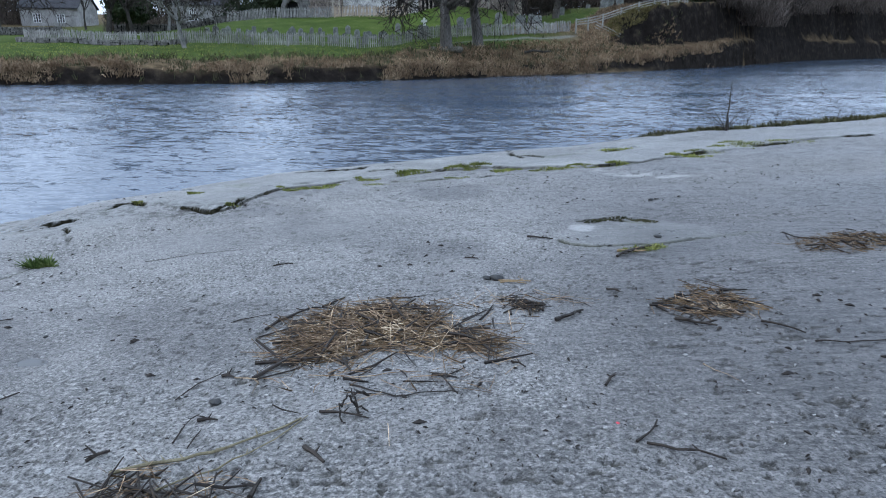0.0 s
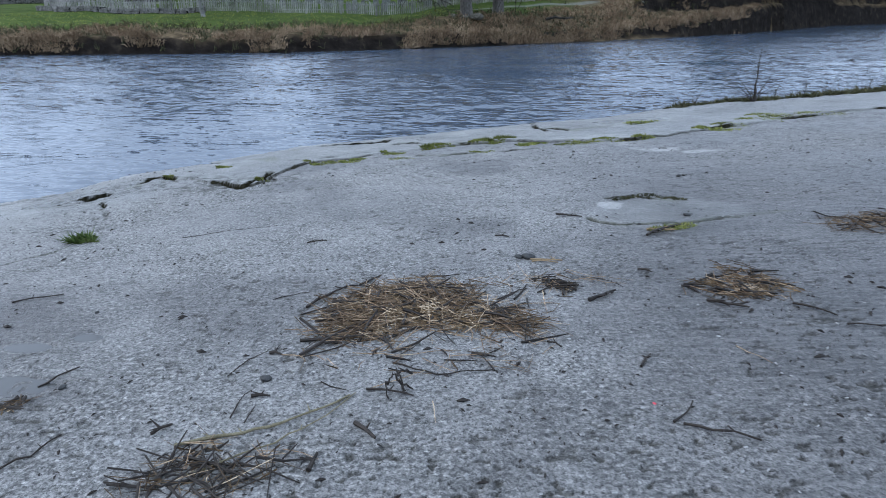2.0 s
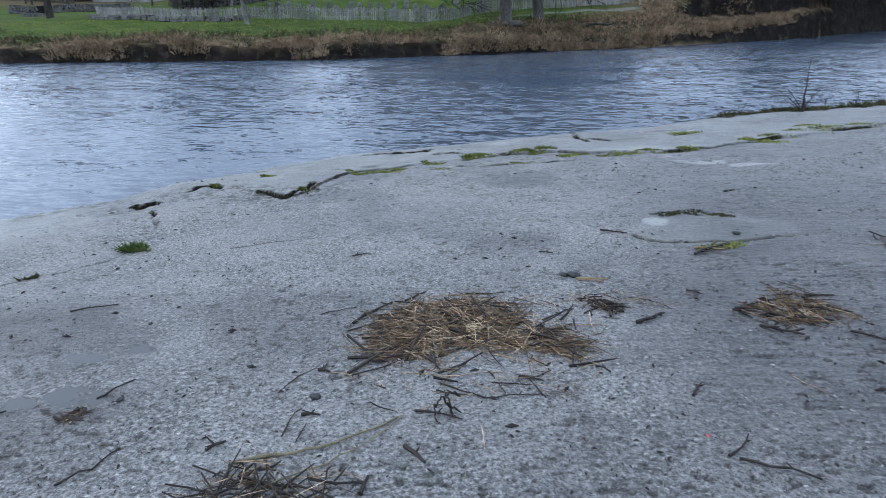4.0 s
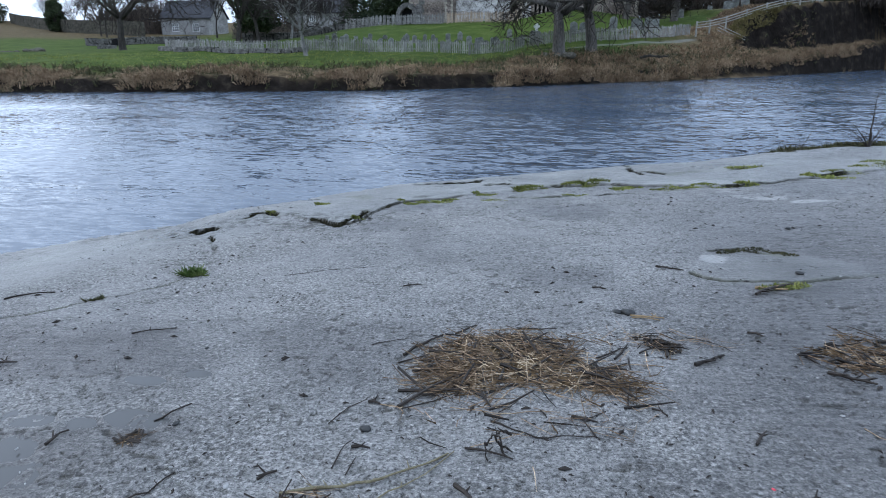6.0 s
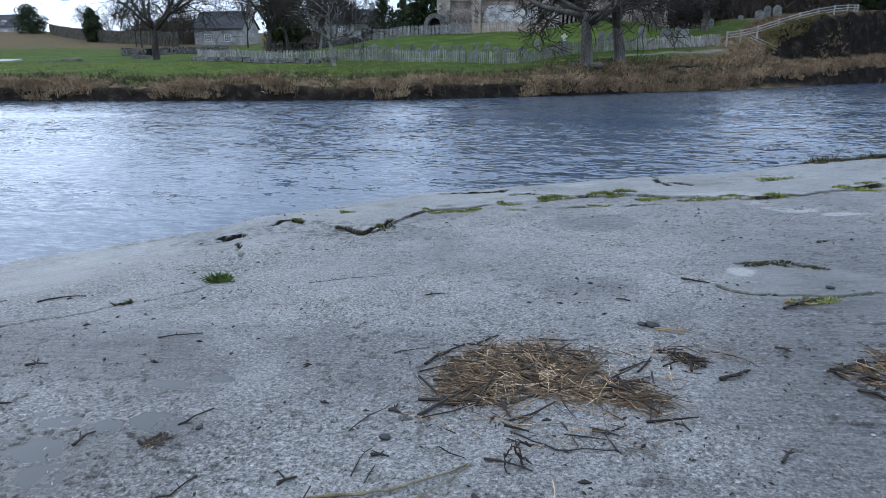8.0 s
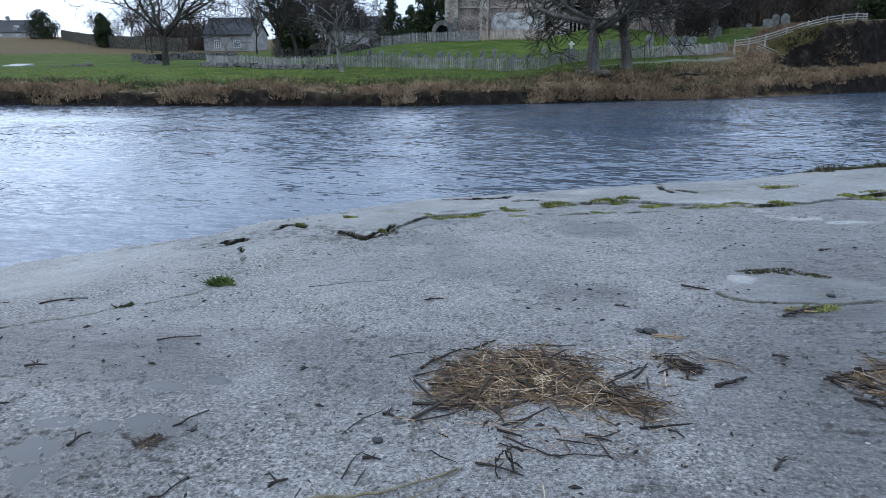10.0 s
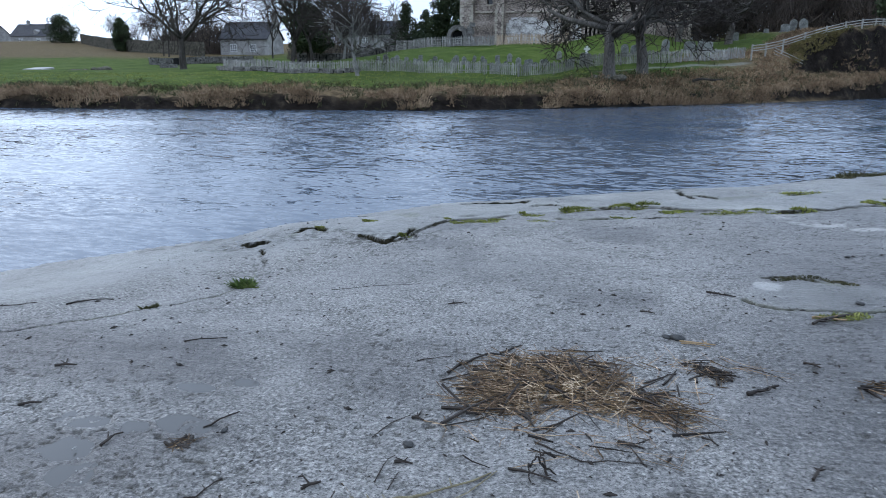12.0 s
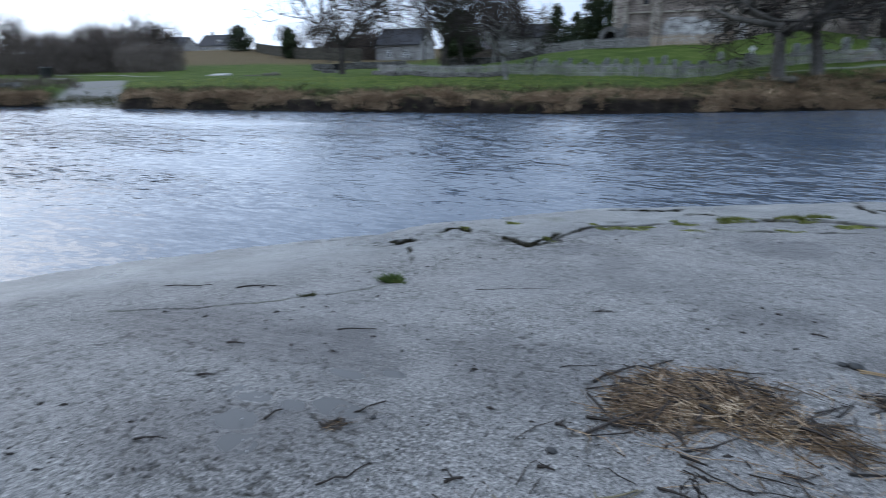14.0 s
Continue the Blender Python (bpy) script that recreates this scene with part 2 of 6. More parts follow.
def ground_material():
    """Grass, brown rough grass and bare earth with undercut shade in its colour, by painted masks and by steepness."""
    m = bpy.data.materials.new("bank_ground")
    m.use_nodes = True
    n, l = m.node_tree.nodes, m.node_tree.links
    b = n["Principled BSDF"]
    b.inputs["Roughness"].default_value, b.inputs["Specular IOR Level"].default_value = 0.95, 0.04
    co = n.new("ShaderNodeTexCoord").outputs["Object"]

    def cover(scale, stops):
        t, r = n.new("ShaderNodeTexNoise"), n.new("ShaderNodeValToRGB")
        t.inputs["Scale"].default_value, t.inputs["Detail"].default_value, t.inputs["Roughness"].default_value = scale, 9.0, 0.68
        l.new(co, t.inputs["Vector"]), l.new(t.outputs["Fac"], r.inputs[0])
        r.color_ramp.elements[0].position, r.color_ramp.elements[1].position = stops[0][0], stops[-1][0]
        r.color_ramp.elements[0].color, r.color_ramp.elements[1].color = (*stops[0][1], 1), (*stops[-1][1], 1)
        for p, c in stops[1:-1]:
            r.color_ramp.elements.new(p).color = (*c, 1)
        return r.outputs[0], t.outputs["Fac"]

    grass, g = cover(0.6, [(0.3, (0.025, 0.04, 0.009)), (0.5, (0.046, 0.07, 0.014)), (0.7, (0.08, 0.1, 0.027))])
    rough, r = cover(2.2, [(0.3, (0.04, 0.028, 0.016)), (0.5, (0.088, 0.063, 0.036)), (0.7, (0.16, 0.115, 0.066))])
    # the near-black end of the earth tones stands for undercut shade
    earth_and_shade, e = cover(1.4, [(0.35, (0.006, 0.005, 0.004)), (0.55, (0.015, 0.012, 0.01)), (0.72, (0.045, 0.036, 0.025))])
    paving, p = cover(3.0, [(0.3, (0.13, 0.127, 0.118)), (0.7, (0.21, 0.205, 0.19))])
    colour = grass
    for name, c in (("rough", rough), ("earth_and_shade", earth_and_shade), ("paving", paving)):
        a, x = n.new("ShaderNodeAttribute"), n.new("ShaderNodeMix")
        a.attribute_name, x.data_type = name, "RGBA"
        l.new(a.outputs["Fac"], x.inputs["Factor"]), l.new(colour, x.inputs["A"]), l.new(c, x.inputs["B"])
        colour = [o for o in x.outputs if o.type == "RGBA"][0]
    l.new(colour, b.inputs["Base Color"])
    bp, t = n.new("ShaderNodeBump"), n.new("ShaderNodeTexNoise")
    t.inputs["Scale"].default_value, t.inputs["Detail"].default_value = 5.0, 8.0
    bp.inputs["Strength"].default_value, bp.inputs["Distance"].default_value = 0.7, 0.12
    l.new(co, t.inputs["Vector"]), l.new(t.outputs["Fac"], bp.inputs["Height"]), l.new(bp.outputs[0], b.inputs["Normal"])
    return m


CONCRETE, RIVER, PUDDLE, GROUND = concrete_material(), water_material("river_water", 1.0), water_material("puddle_water", 0.0), ground_material()
PUDDLE.node_tree.nodes["Principled BSDF"].inputs["Base Color"].default_value = (0.06, 0.058, 0.054, 1)
STRAW = material("dry_straw", [(0.06, 0.036, 0.023), (0.2, 0.132, 0.08), (0.6, 0.48, 0.33)], 6, 0.7, 0.2, 8, island=0.6, spread=(0.3, 0.7))
DARK_STRAW = material("damp_straw", [(0.025, 0.016, 0.01), (0.08, 0.05, 0.026), (0.17, 0.11, 0.055)], 6, 0.6, 0.2, 8, island=0.55)
TWIG = material("wet_dark_twig", [(0.012, 0.010, 0.009), (0.04, 0.032, 0.026)], 30, 0.55, 0.4, 6, island=0.4)
TAN_TWIG = material("stripped_twig", [(0.16, 0.10, 0.05), (0.33, 0.24, 0.14)], 30, 0.7, 0.3, 6)
ROOT = material("pale_root", [(0.10, 0.085, 0.05), (0.22, 0.19, 0.12)], 30, 0.7, 0.3, 6)
PEBBLE = material("dark_pebble", [(0.02, 0.02, 0.02), (0.06, 0.06, 0.058)], 40, 0.5, 0.4, 6)
TUFT = material("dark_grass_tuft", [(0.022, 0.036, 0.01), (0.055, 0.085, 0.022), (0.13, 0.15, 0.05)], 8, 0.8, 0.3, 8, island=0.5)
CHIP = material("pale_chip", [(0.22, 0.22, 0.21), (0.4, 0.39, 0.37)], 40, 0.8, 0.3, 6)
MOSS = material("moss_and_grass", [(0.055, 0.068, 0.018), (0.14, 0.155, 0.04), (0.27, 0.27, 0.09)], 8, 0.8, 0.3, 8, island=0.5)
DULL_GRASS = material("dull_grass", [(0.02, 0.021, 0.011), (0.05, 0.051, 0.024), (0.10, 0.088, 0.046)], 4, 0.85, 0.2, 8, island=0.5)
TUSSOCK = material("dead_tussock_grass", [(0.065, 0.042, 0.025), (0.18, 0.122, 0.074), (0.4, 0.295, 0.19)], 0.8, 0.85, 0.2, 10, island=0.5, spread=(0.3, 0.7))
OLIVE_GRASS = material("olive_grass", [(0.045, 0.04, 0.015), (0.12, 0.1, 0.038), (0.22, 0.175, 0.075)], 0.8, 0.85, 0.2, 10, island=0.5)
BARK = material("winter_bark", [(0.015, 0.013, 0.011), (0.045, 0.04, 0.034), (0.09, 0.082, 0.07)], 2, 0.9, 0.7, 10, stretch=(1, 1, 0.25))
GREY_BARK = material("grey_winter_bark", [(0.03, 0.027, 0.023), (0.085, 0.078, 0.068), (0.16, 0.148, 0.13)], 2, 0.9, 0.7, 10, stretch=(1, 1, 0.25))
PALE_BARK = material("pale_bark", [(0.10, 0.10, 0.095), (0.2, 0.195, 0.18), (0.28, 0.275, 0.26)], 3, 0.85, 0.4, 8)
TWIGS = material("fine_branches", [(0.02, 0.016, 0.014), (0.06, 0.05, 0.043)], 1, 0.9, 0.0, 6)
EVERGREEN = material("evergreen_foliage", [(0.01, 0.016, 0.01), (0.03, 0.042, 0.02), (0.06, 0.075, 0.035)], 0.6, 0.8, 0.0, 8, island=0.5)
THICKET = material("bare_thicket", [(0.03, 0.024, 0.02), (0.075, 0.06, 0.05), (0.125, 0.1, 0.082)], 0.5, 0.9, 0.0, 8, island=0.5)
BROWN_THICKET = material("brown_thicket", [(0.05, 0.04, 0.034), (0.115, 0.095, 0.08), (0.18, 0.15, 0.125)], 0.5, 0.9, 0.0, 8, island=0.5)
STONE = material("pinkish_grey_masonry", [(0.09, 0.075, 0.065), (0.24, 0.195, 0.165), (0.42, 0.36, 0.31)], 0.6, 0.9, 0.8, 8, spread=(0.38, 0.62), stretch=(1, 1, 1.6))
PALE_STONE = material("pale_rubble_masonry", [(0.15, 0.14, 0.13), (0.38, 0.36, 0.34), (0.6, 0.58, 0.55)], 1.6, 0.9, 0.8, 6, spread=(0.4, 0.6))
QUOIN = material("dressed_quoin_stone", [(0.22, 0.19, 0.15), (0.4, 0.36, 0.3)], 1.0, 0.9, 0.3, 8, island=0.35)
HOUSE_STONE = material("grey_house_stone", [(0.14, 0.135, 0.125), (0.25, 0.24, 0.228), (0.36, 0.35, 0.335)], 0.9, 0.9, 0.4, 8)
SLATE = material("dark_slate", [(0.02, 0.021, 0.024), (0.05, 0.051, 0.057)], 1.2, 0.7, 0.4, 8, island=0.2)
GRAVE = material("weathered_gravestone", [(0.04, 0.042, 0.04), (0.13, 0.133, 0.122), (0.27, 0.27, 0.25)], 2.5, 0.85, 0.3, 7, island=0.55)
WHITE_STONE = material("white_marble", [(0.6, 0.6, 0.58), (0.82, 0.82, 0.8)], 2.5, 0.6, 0.1, 7)
PICKET = material("silvered_picket_wood", [(0.1, 0.097, 0.088), (0.2, 0.193, 0.178), (0.31, 0.3, 0.278)], 1.5, 0.85, 0.3, 8, island=0.4)
NEW_WOOD = material("tan_picket_wood", [(0.27, 0.2, 0.14), (0.45, 0.35, 0.26)], 1.5, 0.85, 0.3, 8, island=0.3)
RAIL = material("pale_rail_wood", [(0.19, 0.185, 0.165), (0.34, 0.33, 0.295)], 1.5, 0.85, 0.3, 8, island=0.2)
DARK_ROCK = material("dark_mossy_rock", [(0.025, 0.024, 0.018), (0.065, 0.06, 0.046), (0.12, 0.11, 0.09)], 2.0, 0.95, 0.5, 6, island=0.4)
DRY_WALL = material("dry_stone", [(0.05, 0.047, 0.042), (0.115, 0.109, 0.1), (0.22, 0.21, 0.195)], 2.0, 0.95, 0.5, 6, island=0.45)
GLASS = material("dark_window_glass", [(0.01, 0.011, 0.013), (0.025, 0.027, 0.03)], 2, 0.08, 0.0, 4, spec=0.5)
WHITE_PAINT = material("white_paint", [(0.66, 0.66, 0.64), (0.8, 0.8, 0.78)], 4, 0.6, 0.1, 6)
BLACK = material("black_plastic", [(0.012, 0.013, 0.012), (0.025, 0.027, 0.025)], 4, 0.5, 0.1, 6)
# near-black colour for unlit space in openings and between wall stones
VOID = material("void_shade", [(0.008, 0.008, 0.008), (0.02, 0.019, 0.018)], 2, 0.95, 0.2, 6)

# ---- mesh tools ----
class Shape:
    """Collects vertices and faces of one mesh."""

    def __init__(self):
        self.v, self.f = [], []

    def box(self, lo, hi, m=None, taper=1.0):
        (x0, y0, z0), (x1, y1, z1) = lo, hi
        cx, cy, k = (x0 + x1) / 2, (y0 + y1) / 2, len(self.v)
        for z, s in ((z0, 1.0), (z1, taper)):
            for x, y in ((x0, y0), (x1, y0), (x1, y1), (x0, y1)):
                p = Vector((cx + (x - cx) * s, cy + (y - cy) * s, z))
                self.v.append(tuple(m @ p if m else p))
        self.f += [(k + 3, k + 2, k + 1, k), (k + 4, k + 5, k + 6, k + 7)] + [(k + i, k + (i + 1) % 4, k + 4 + (i + 1) % 4, k + 4 + i) for i in range(4)]
        return self

    def tube(self, pts, radii, sides=5):
        k = len(self.v)
        pts = [Vector(p) for p in pts]
        for i, (p, r) in enumerate(zip(pts, radii)):
            d = (pts[min(i + 1, len(pts) - 1)] - pts[max(i - 1, 0)])
            d = d.normalized() if d.length > 1e-9 else Vector((0, 0, 1))
            a = d.cross(Vector((0.31, 0.17, 0.94)))
            a = a.normalized() if a.length > 1e-4 else d.cross(Vector((1, 0, 0))).normalized()
            b = d.cross(a)
            for s in range(sides):
                q = p + r * (math.cos(2 * math.pi * s / sides) * a + math.sin(2 * math.pi * s / sides) * b)
                self.v.append(q.to_tuple())
        for i in range(len(pts) - 1):
            for s in range(sides):
                u, w = k + i * sides + s, k + i * sides + (s + 1) % sides
                self.f.append((u, w, w + sides, u + sides))
        self.f.append(tuple(k + s for s in range(sides - 1, -1, -1)))
        e = k + (len(pts) - 1) * sides
        self.f.append(tuple(e + s for s in range(sides)))
        return self

    def blade(self, root, tip, width, bow=(0, 0, 0)):
        """A thin folded blade that bends on its way."""
        k = len(self.v)
        a, c = Vector(root), Vector(tip)
        mid = (a + c) / 2 + Vector(bow)
        side = (c - a).cross(Vector((random.uniform(-1, 1), random.uniform(-1, 1), 0.3)))
        side = side.normalized() * width / 2 if side.length > 1e-6 else Vector((width / 2, 0, 0))
        self.v += [(a - side).to_tuple(), (a + side).to_tuple(), (mid + side * 0.8).to_tuple(), (mid - side * 0.8).to_tuple(), c.to_tuple()]
        self.f += [(k, k + 1, k + 2, k + 3), (k + 3, k + 2, k + 4)]
        return self

    def prism(self, outline, y0, y1, m=None):
        """An outline in x and z, drawn out along y."""
        k, c = len(self.v), len(outline)
        for y in (y0, y1):
            for x, z in outline:
                p = Vector((x, y, z))
                self.v.append(tuple(m @ p if m else p))
        self.f += [tuple(range(k, k + c)), tuple(range(k + 2 * c - 1, k + c - 1, -1))]
        self.f += [(k + (i + 1) % c, k + i, k + c + i, k + c + (i + 1) % c) for i in range(c)]
        return self

    def mesh(self, name, mat, smooth=False):
        me = bpy.data.meshes.new(name)
        me.from_pydata(self.v, [], self.f)
        me.materials.append(mat)
        if smooth:
            me.shade_smooth()
        me.update()
        return me


def part(name, shape, mat, parent=None, label="", smooth=False):
    me = shape if isinstance(shape, bpy.types.Mesh) else shape.mesh(name, mat, smooth)
    ob = new(name, me)
    if parent:
        ob.parent = parent
    return tagged(ob, label)


def thing(name, label, category, group="", kind="", at=(0, 0, 0), turn=0.0):
    ob = new(name)
    ob.empty_display_size = 0.2
    ob.matrix_basis = pose(*at, 0, 0, turn)
    return tagged(ob, label, category, group, kind)


def step(a, b, x):
    t = np.clip((np.asarray(x, float) - a) / (b - a), 0, 1)
    return t * t * (3 - 2 * t)


def rough_noise(x, y, scale, octaves=4, seed=0):
    """Smooth value noise, about -1 to 1, on whole arrays."""
    x, y = np.asarray(x, float), np.asarray(y, float)
    total, gain = np.zeros(np.broadcast(x, y).shape), 1.0
    for o in range(octaves):
        u, v = x / scale + 13.7 * o, y / scale + 7.1 * o
        i, j = np.floor(u).astype(np.int64), np.floor(v).astype(np.int64)
        fu, fv = u - i, v - j
        fu, fv = fu * fu * (3 - 2 * fu), fv * fv * (3 - 2 * fv)

        def h(a, b):
            k = (a * 374761393 + b * 668265263 + (seed + o) * 974634777) & 0x7FFFFFFF
            k = ((k ^ (k >> 13)) * 1274126177) & 0x7FFFFFFF
            return ((k ^ (k >> 16)) % 65536) / 32768.0 - 1.0

        total += gain * ((h(i, j) * (1 - fu) + h(i + 1, j) * fu) * (1 - fv) + (h(i, j + 1) * (1 - fu) + h(i + 1, j + 1) * fu) * fv)
        gain *= 0.5
        scale *= 0.5
    return total / 1.6


def line_distance(x, y, line):
    """Distance from points to a broken line, and the nearest point on it."""
    best, bx, by = np.full(np.shape(x), 1e9), np.zeros(np.shape(x)), np.zeros(np.shape(x))
    for (ax, ay), (cx, cy) in zip(line, line[1:]):
        dx, dy = cx - ax, cy - ay
        t = np.clip(((x - ax) * dx + (y - ay) * dy) / (dx * dx + dy * dy + 1e-12), 0, 1)
        px, py = ax + t * dx, ay + t * dy
        d = np.hypot(x - px, y - py)
        near = d < best
        best, bx, by = np.where(near, d, best), np.where(near, px, bx), np.where(near, py, by)
    return best, bx, by


def grid_mesh(name, X, Y, Z, mat, masks=None):
    r, c = X.shape
    me = bpy.data.meshes.new(name)
    k = (np.arange(r - 1)[:, None] * c + np.arange(c - 1)[None]).ravel()
    faces = np.stack([k, k + 1, k + c + 1, k + c], 1)
    me.from_pydata(np.stack([X, Y, Z], -1).reshape(-1, 3), [], faces.tolist())
    me.materials.append(mat)
    me.shade_smooth()
    for key, values in (masks or {}).items():
        me.attributes.new(key, "FLOAT", "POINT").data.foreach_set("value", np.clip(values, 0, 1).astype(np.float32).ravel())
    me.update()
    return me


# ---- the river, its banks and the country behind ----
WATER = -0.78
FAR_X = np.array([-400, -120, -66, -40.3, -25.4, -13, -9.7, -3, 8.2, 10.9, 24, 45, 72, 150, 400.0])
FAR_Y = np.array([-60, 2, 17, 25.3, 28.0, 31.4, 32.2, 36.5, 45.6, 48.8, 62, 90, 115, 180, 390.0])


def far_distance(x, y):
    """Metres past the far water's edge (before it: minus)."""
    k = np.interp(x, [-400, -60, -20, -3, 10, 30, 400], [0.2, 0.3, 0.32, 0.7, 1.1, 1.2, 1.0])
    wobble = 0.35 * rough_noise(x, y, 2.6, 3, 5)
    return (y - np.interp(x, FAR_X, FAR_Y)) / np.sqrt(1 + k * k) + wobble




def slip_offset(x, y):
    return np.abs(x + 38.0 + 1.21 * (y - 26.0))


def ground_height(x, y):
    x, y = np.asarray(x, float), np.asarray(y, float)
    d = far_distance(x, y)
    slope = np.interp(x, [-110, -70, -41, -14, 3], [0.006, 0.014, 0.03, 0.055, 0.075])
    lip = 0.62 + 0.14 * rough_noise(x, y * 0, 3.5, 2, 3)
    z = WATER + lip * step(0.0, 0.55, d) + 0.2 * step(0.5, 3.0, d) + slope * (np.clip(d, 0, 9) + np.clip(d - 9, 0, 18) * step(9, -2, x))
    rise = np.clip(y - 60, 0, 98)
    z += step(-14, -40, x) * (0.042 * rise + 0.00018 * rise ** 2) * np.interp(x, [-150, -75, -50], [1.2, 1.0, 0.8])
    z += step(-34, -19, x) * step(45.5, 74, y) * 2.0 + 0.45 * step(0.5, 2.5, d) * step(-6, -1, x) * step(8, 4, x)
    # the rough slope and the cliff where the river turns
    top = np.interp(x, [-4, 3, 9, 12.5, 14, 16, 21, 60, 200], [0, 0.9, 1.2, 1.45, 2.6, 3.6, 4.0, 5.0, 7.0])
    reach = np.interp(x, [-4, 3, 9, 14, 30], [9, 8.5, 6.5, 5.0, 5.5])
    sheer = step(10.5, 14.5, x)
    ramp = np.clip(d / reach, 0, 1)
    foot = np.interp(x, [12.5, 13.5, 16, 19, 24, 30], [3.0, 2.9, 2.7, 1.8, 1.4, 1.3]) + 0.4 * rough_noise(x, y, 1.9, 4, 8)
    cliff = np.clip((d - foot) / 0.9, 0, 1) ** 0.8
    z += top * (ramp * (1 - sheer) + cliff * sheer)
    # the level of the cliff top and of the churchyard behind its fence
    level = np.interp(x, [9, 11.3, 13, 14, 15.6, 16.6, 17.5, 19.7, 21.7, 40, 200], [2.3, 2.6, 3.12, 3.4, 4.02, 4.2, 4.38, 4.62, 4.78, 5.6, 9])
    level = level + step(56.5, 70, y) * np.interp(x, [9, 12, 14, 16, 18], [1.65, 1.75, 1.15, 0.55, 0.1]) + 0.04 * np.clip(y - 70, 0, 40)
    z = np.where(x > 8.5, z + (np.minimum(z, level) - z) * step(8.5, 10.5, x), z)
    # the slip across the water
    across = slip_offset(x, y)
    slip = step(4.2, 2.9, across) * step(22, 9, d)
    z = z * (1 - slip) + (WATER + 0.03 + 0.075 * np.clip(d, -1, 17)) * slip
    z = np.where(d < 0, WATER - 0.5 * step(0, -1.2, d) - 0.5 * step(-1, -6, d), z)
    z += 0.05 * rough_noise(x, y, 6, 3, 1) * step(2, 6, d) + 0.15 * rough_noise(x, y, 0.9, 3, 2) * step(-0.1, 0.7, d) * step(7, 1.5, d) * (1 - slip)
    # the near side, under and behind the slab
    near = step(9.0, -4.0, y - 0.55 * x)
    z = np.where(y < np.interp(x, FAR_X, FAR_Y) - 2, np.maximum(z, -1.8 + near * 1.35 + 0.02 * np.clip(-y, 0, 60)), z)
    return z


xs = np.unique(np.concatenate([np.linspace(-420, -110, 40), np.linspace(-110, -50, 90), np.linspace(-50, 32, 270), np.linspace(32, 120, 90), np.linspace(120, 420, 40)]))
ys = np.unique(np.concatenate([np.linspace(-90, 16, 40), np.linspace(16, 26, 26), np.linspace(26, 68, 170), np.linspace(68, 130, 70), np.linspace(130, 430, 50)]))
X, Y = np.meshgrid(xs, ys)
Z = ground_height(X, Y)
D = far_distance(X, Y)
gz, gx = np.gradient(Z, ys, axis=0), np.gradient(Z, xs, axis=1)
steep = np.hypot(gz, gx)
edge = rough_noise(X, Y, 4.0, 3, 11)
right = step(1.5, 7.0, X - 0.35 * (Y - 44))
tan_slope = step(3.4 + edge * 1.3, 2.2 + edge * 1.3, D) + right * step(9.0 + edge, 7.5 + edge, D) + step(12, 15, X) * step(0.5, 0.2, np.abs(edge)) * 0.7
hill = step(90, 102, Y + 4 * edge) * step(-50, -70, X) * 0.9
across = slip_offset(X, Y)
slipmask = step(3.4, 2.8, across) * step(20, 16, D) * step(-2, -0.2, D)
road = step(1.3, 1.0, np.abs(Y - (43.5 + 0.16 * (-70 - X)))) * step(-61, -64, X)
path = step(0.6, 0.35, np.abs(Y - (61.5 + 0.16 * (-70 - X)))) * step(-72, -76, X)
church_path = step(0.3, 0.16, np.abs((Y - (46.6 + 0.9 * (X - 1.0))) * 0.74)) * step(-2.0, -0.5, X) * step(9.8, 9, X) * 0.6
# bare earth on steep faces; the waterline band paints the undercut's shade
earth_and_shade = np.maximum(step(0.75, 1.5, steep) * (D > -1) * (D < 12), step(0.78, 0.4, D + 0.3 * edge) * step(-3, 0, D) * step(9, 5, X))
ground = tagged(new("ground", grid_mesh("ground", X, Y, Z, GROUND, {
    "rough": np.maximum(tan_slope, hill), "earth_and_shade": earth_and_shade * (1 - slipmask), "paving": np.maximum.reduce([slipmask, road, path, church_path])})),
    "green riverside field with rough tan bank, rising to hills", "ground", kind="structure")

wx, wy = np.meshgrid(np.linspace(-420, 420, 120), np.linspace(-90, 420, 90))
river = tagged(new("water", grid_mesh("water", wx, wy, np.full(wx.shape, WATER), RIVER)), "grey-blue rippled river water reflecting a pale sky", "water", kind="structure")

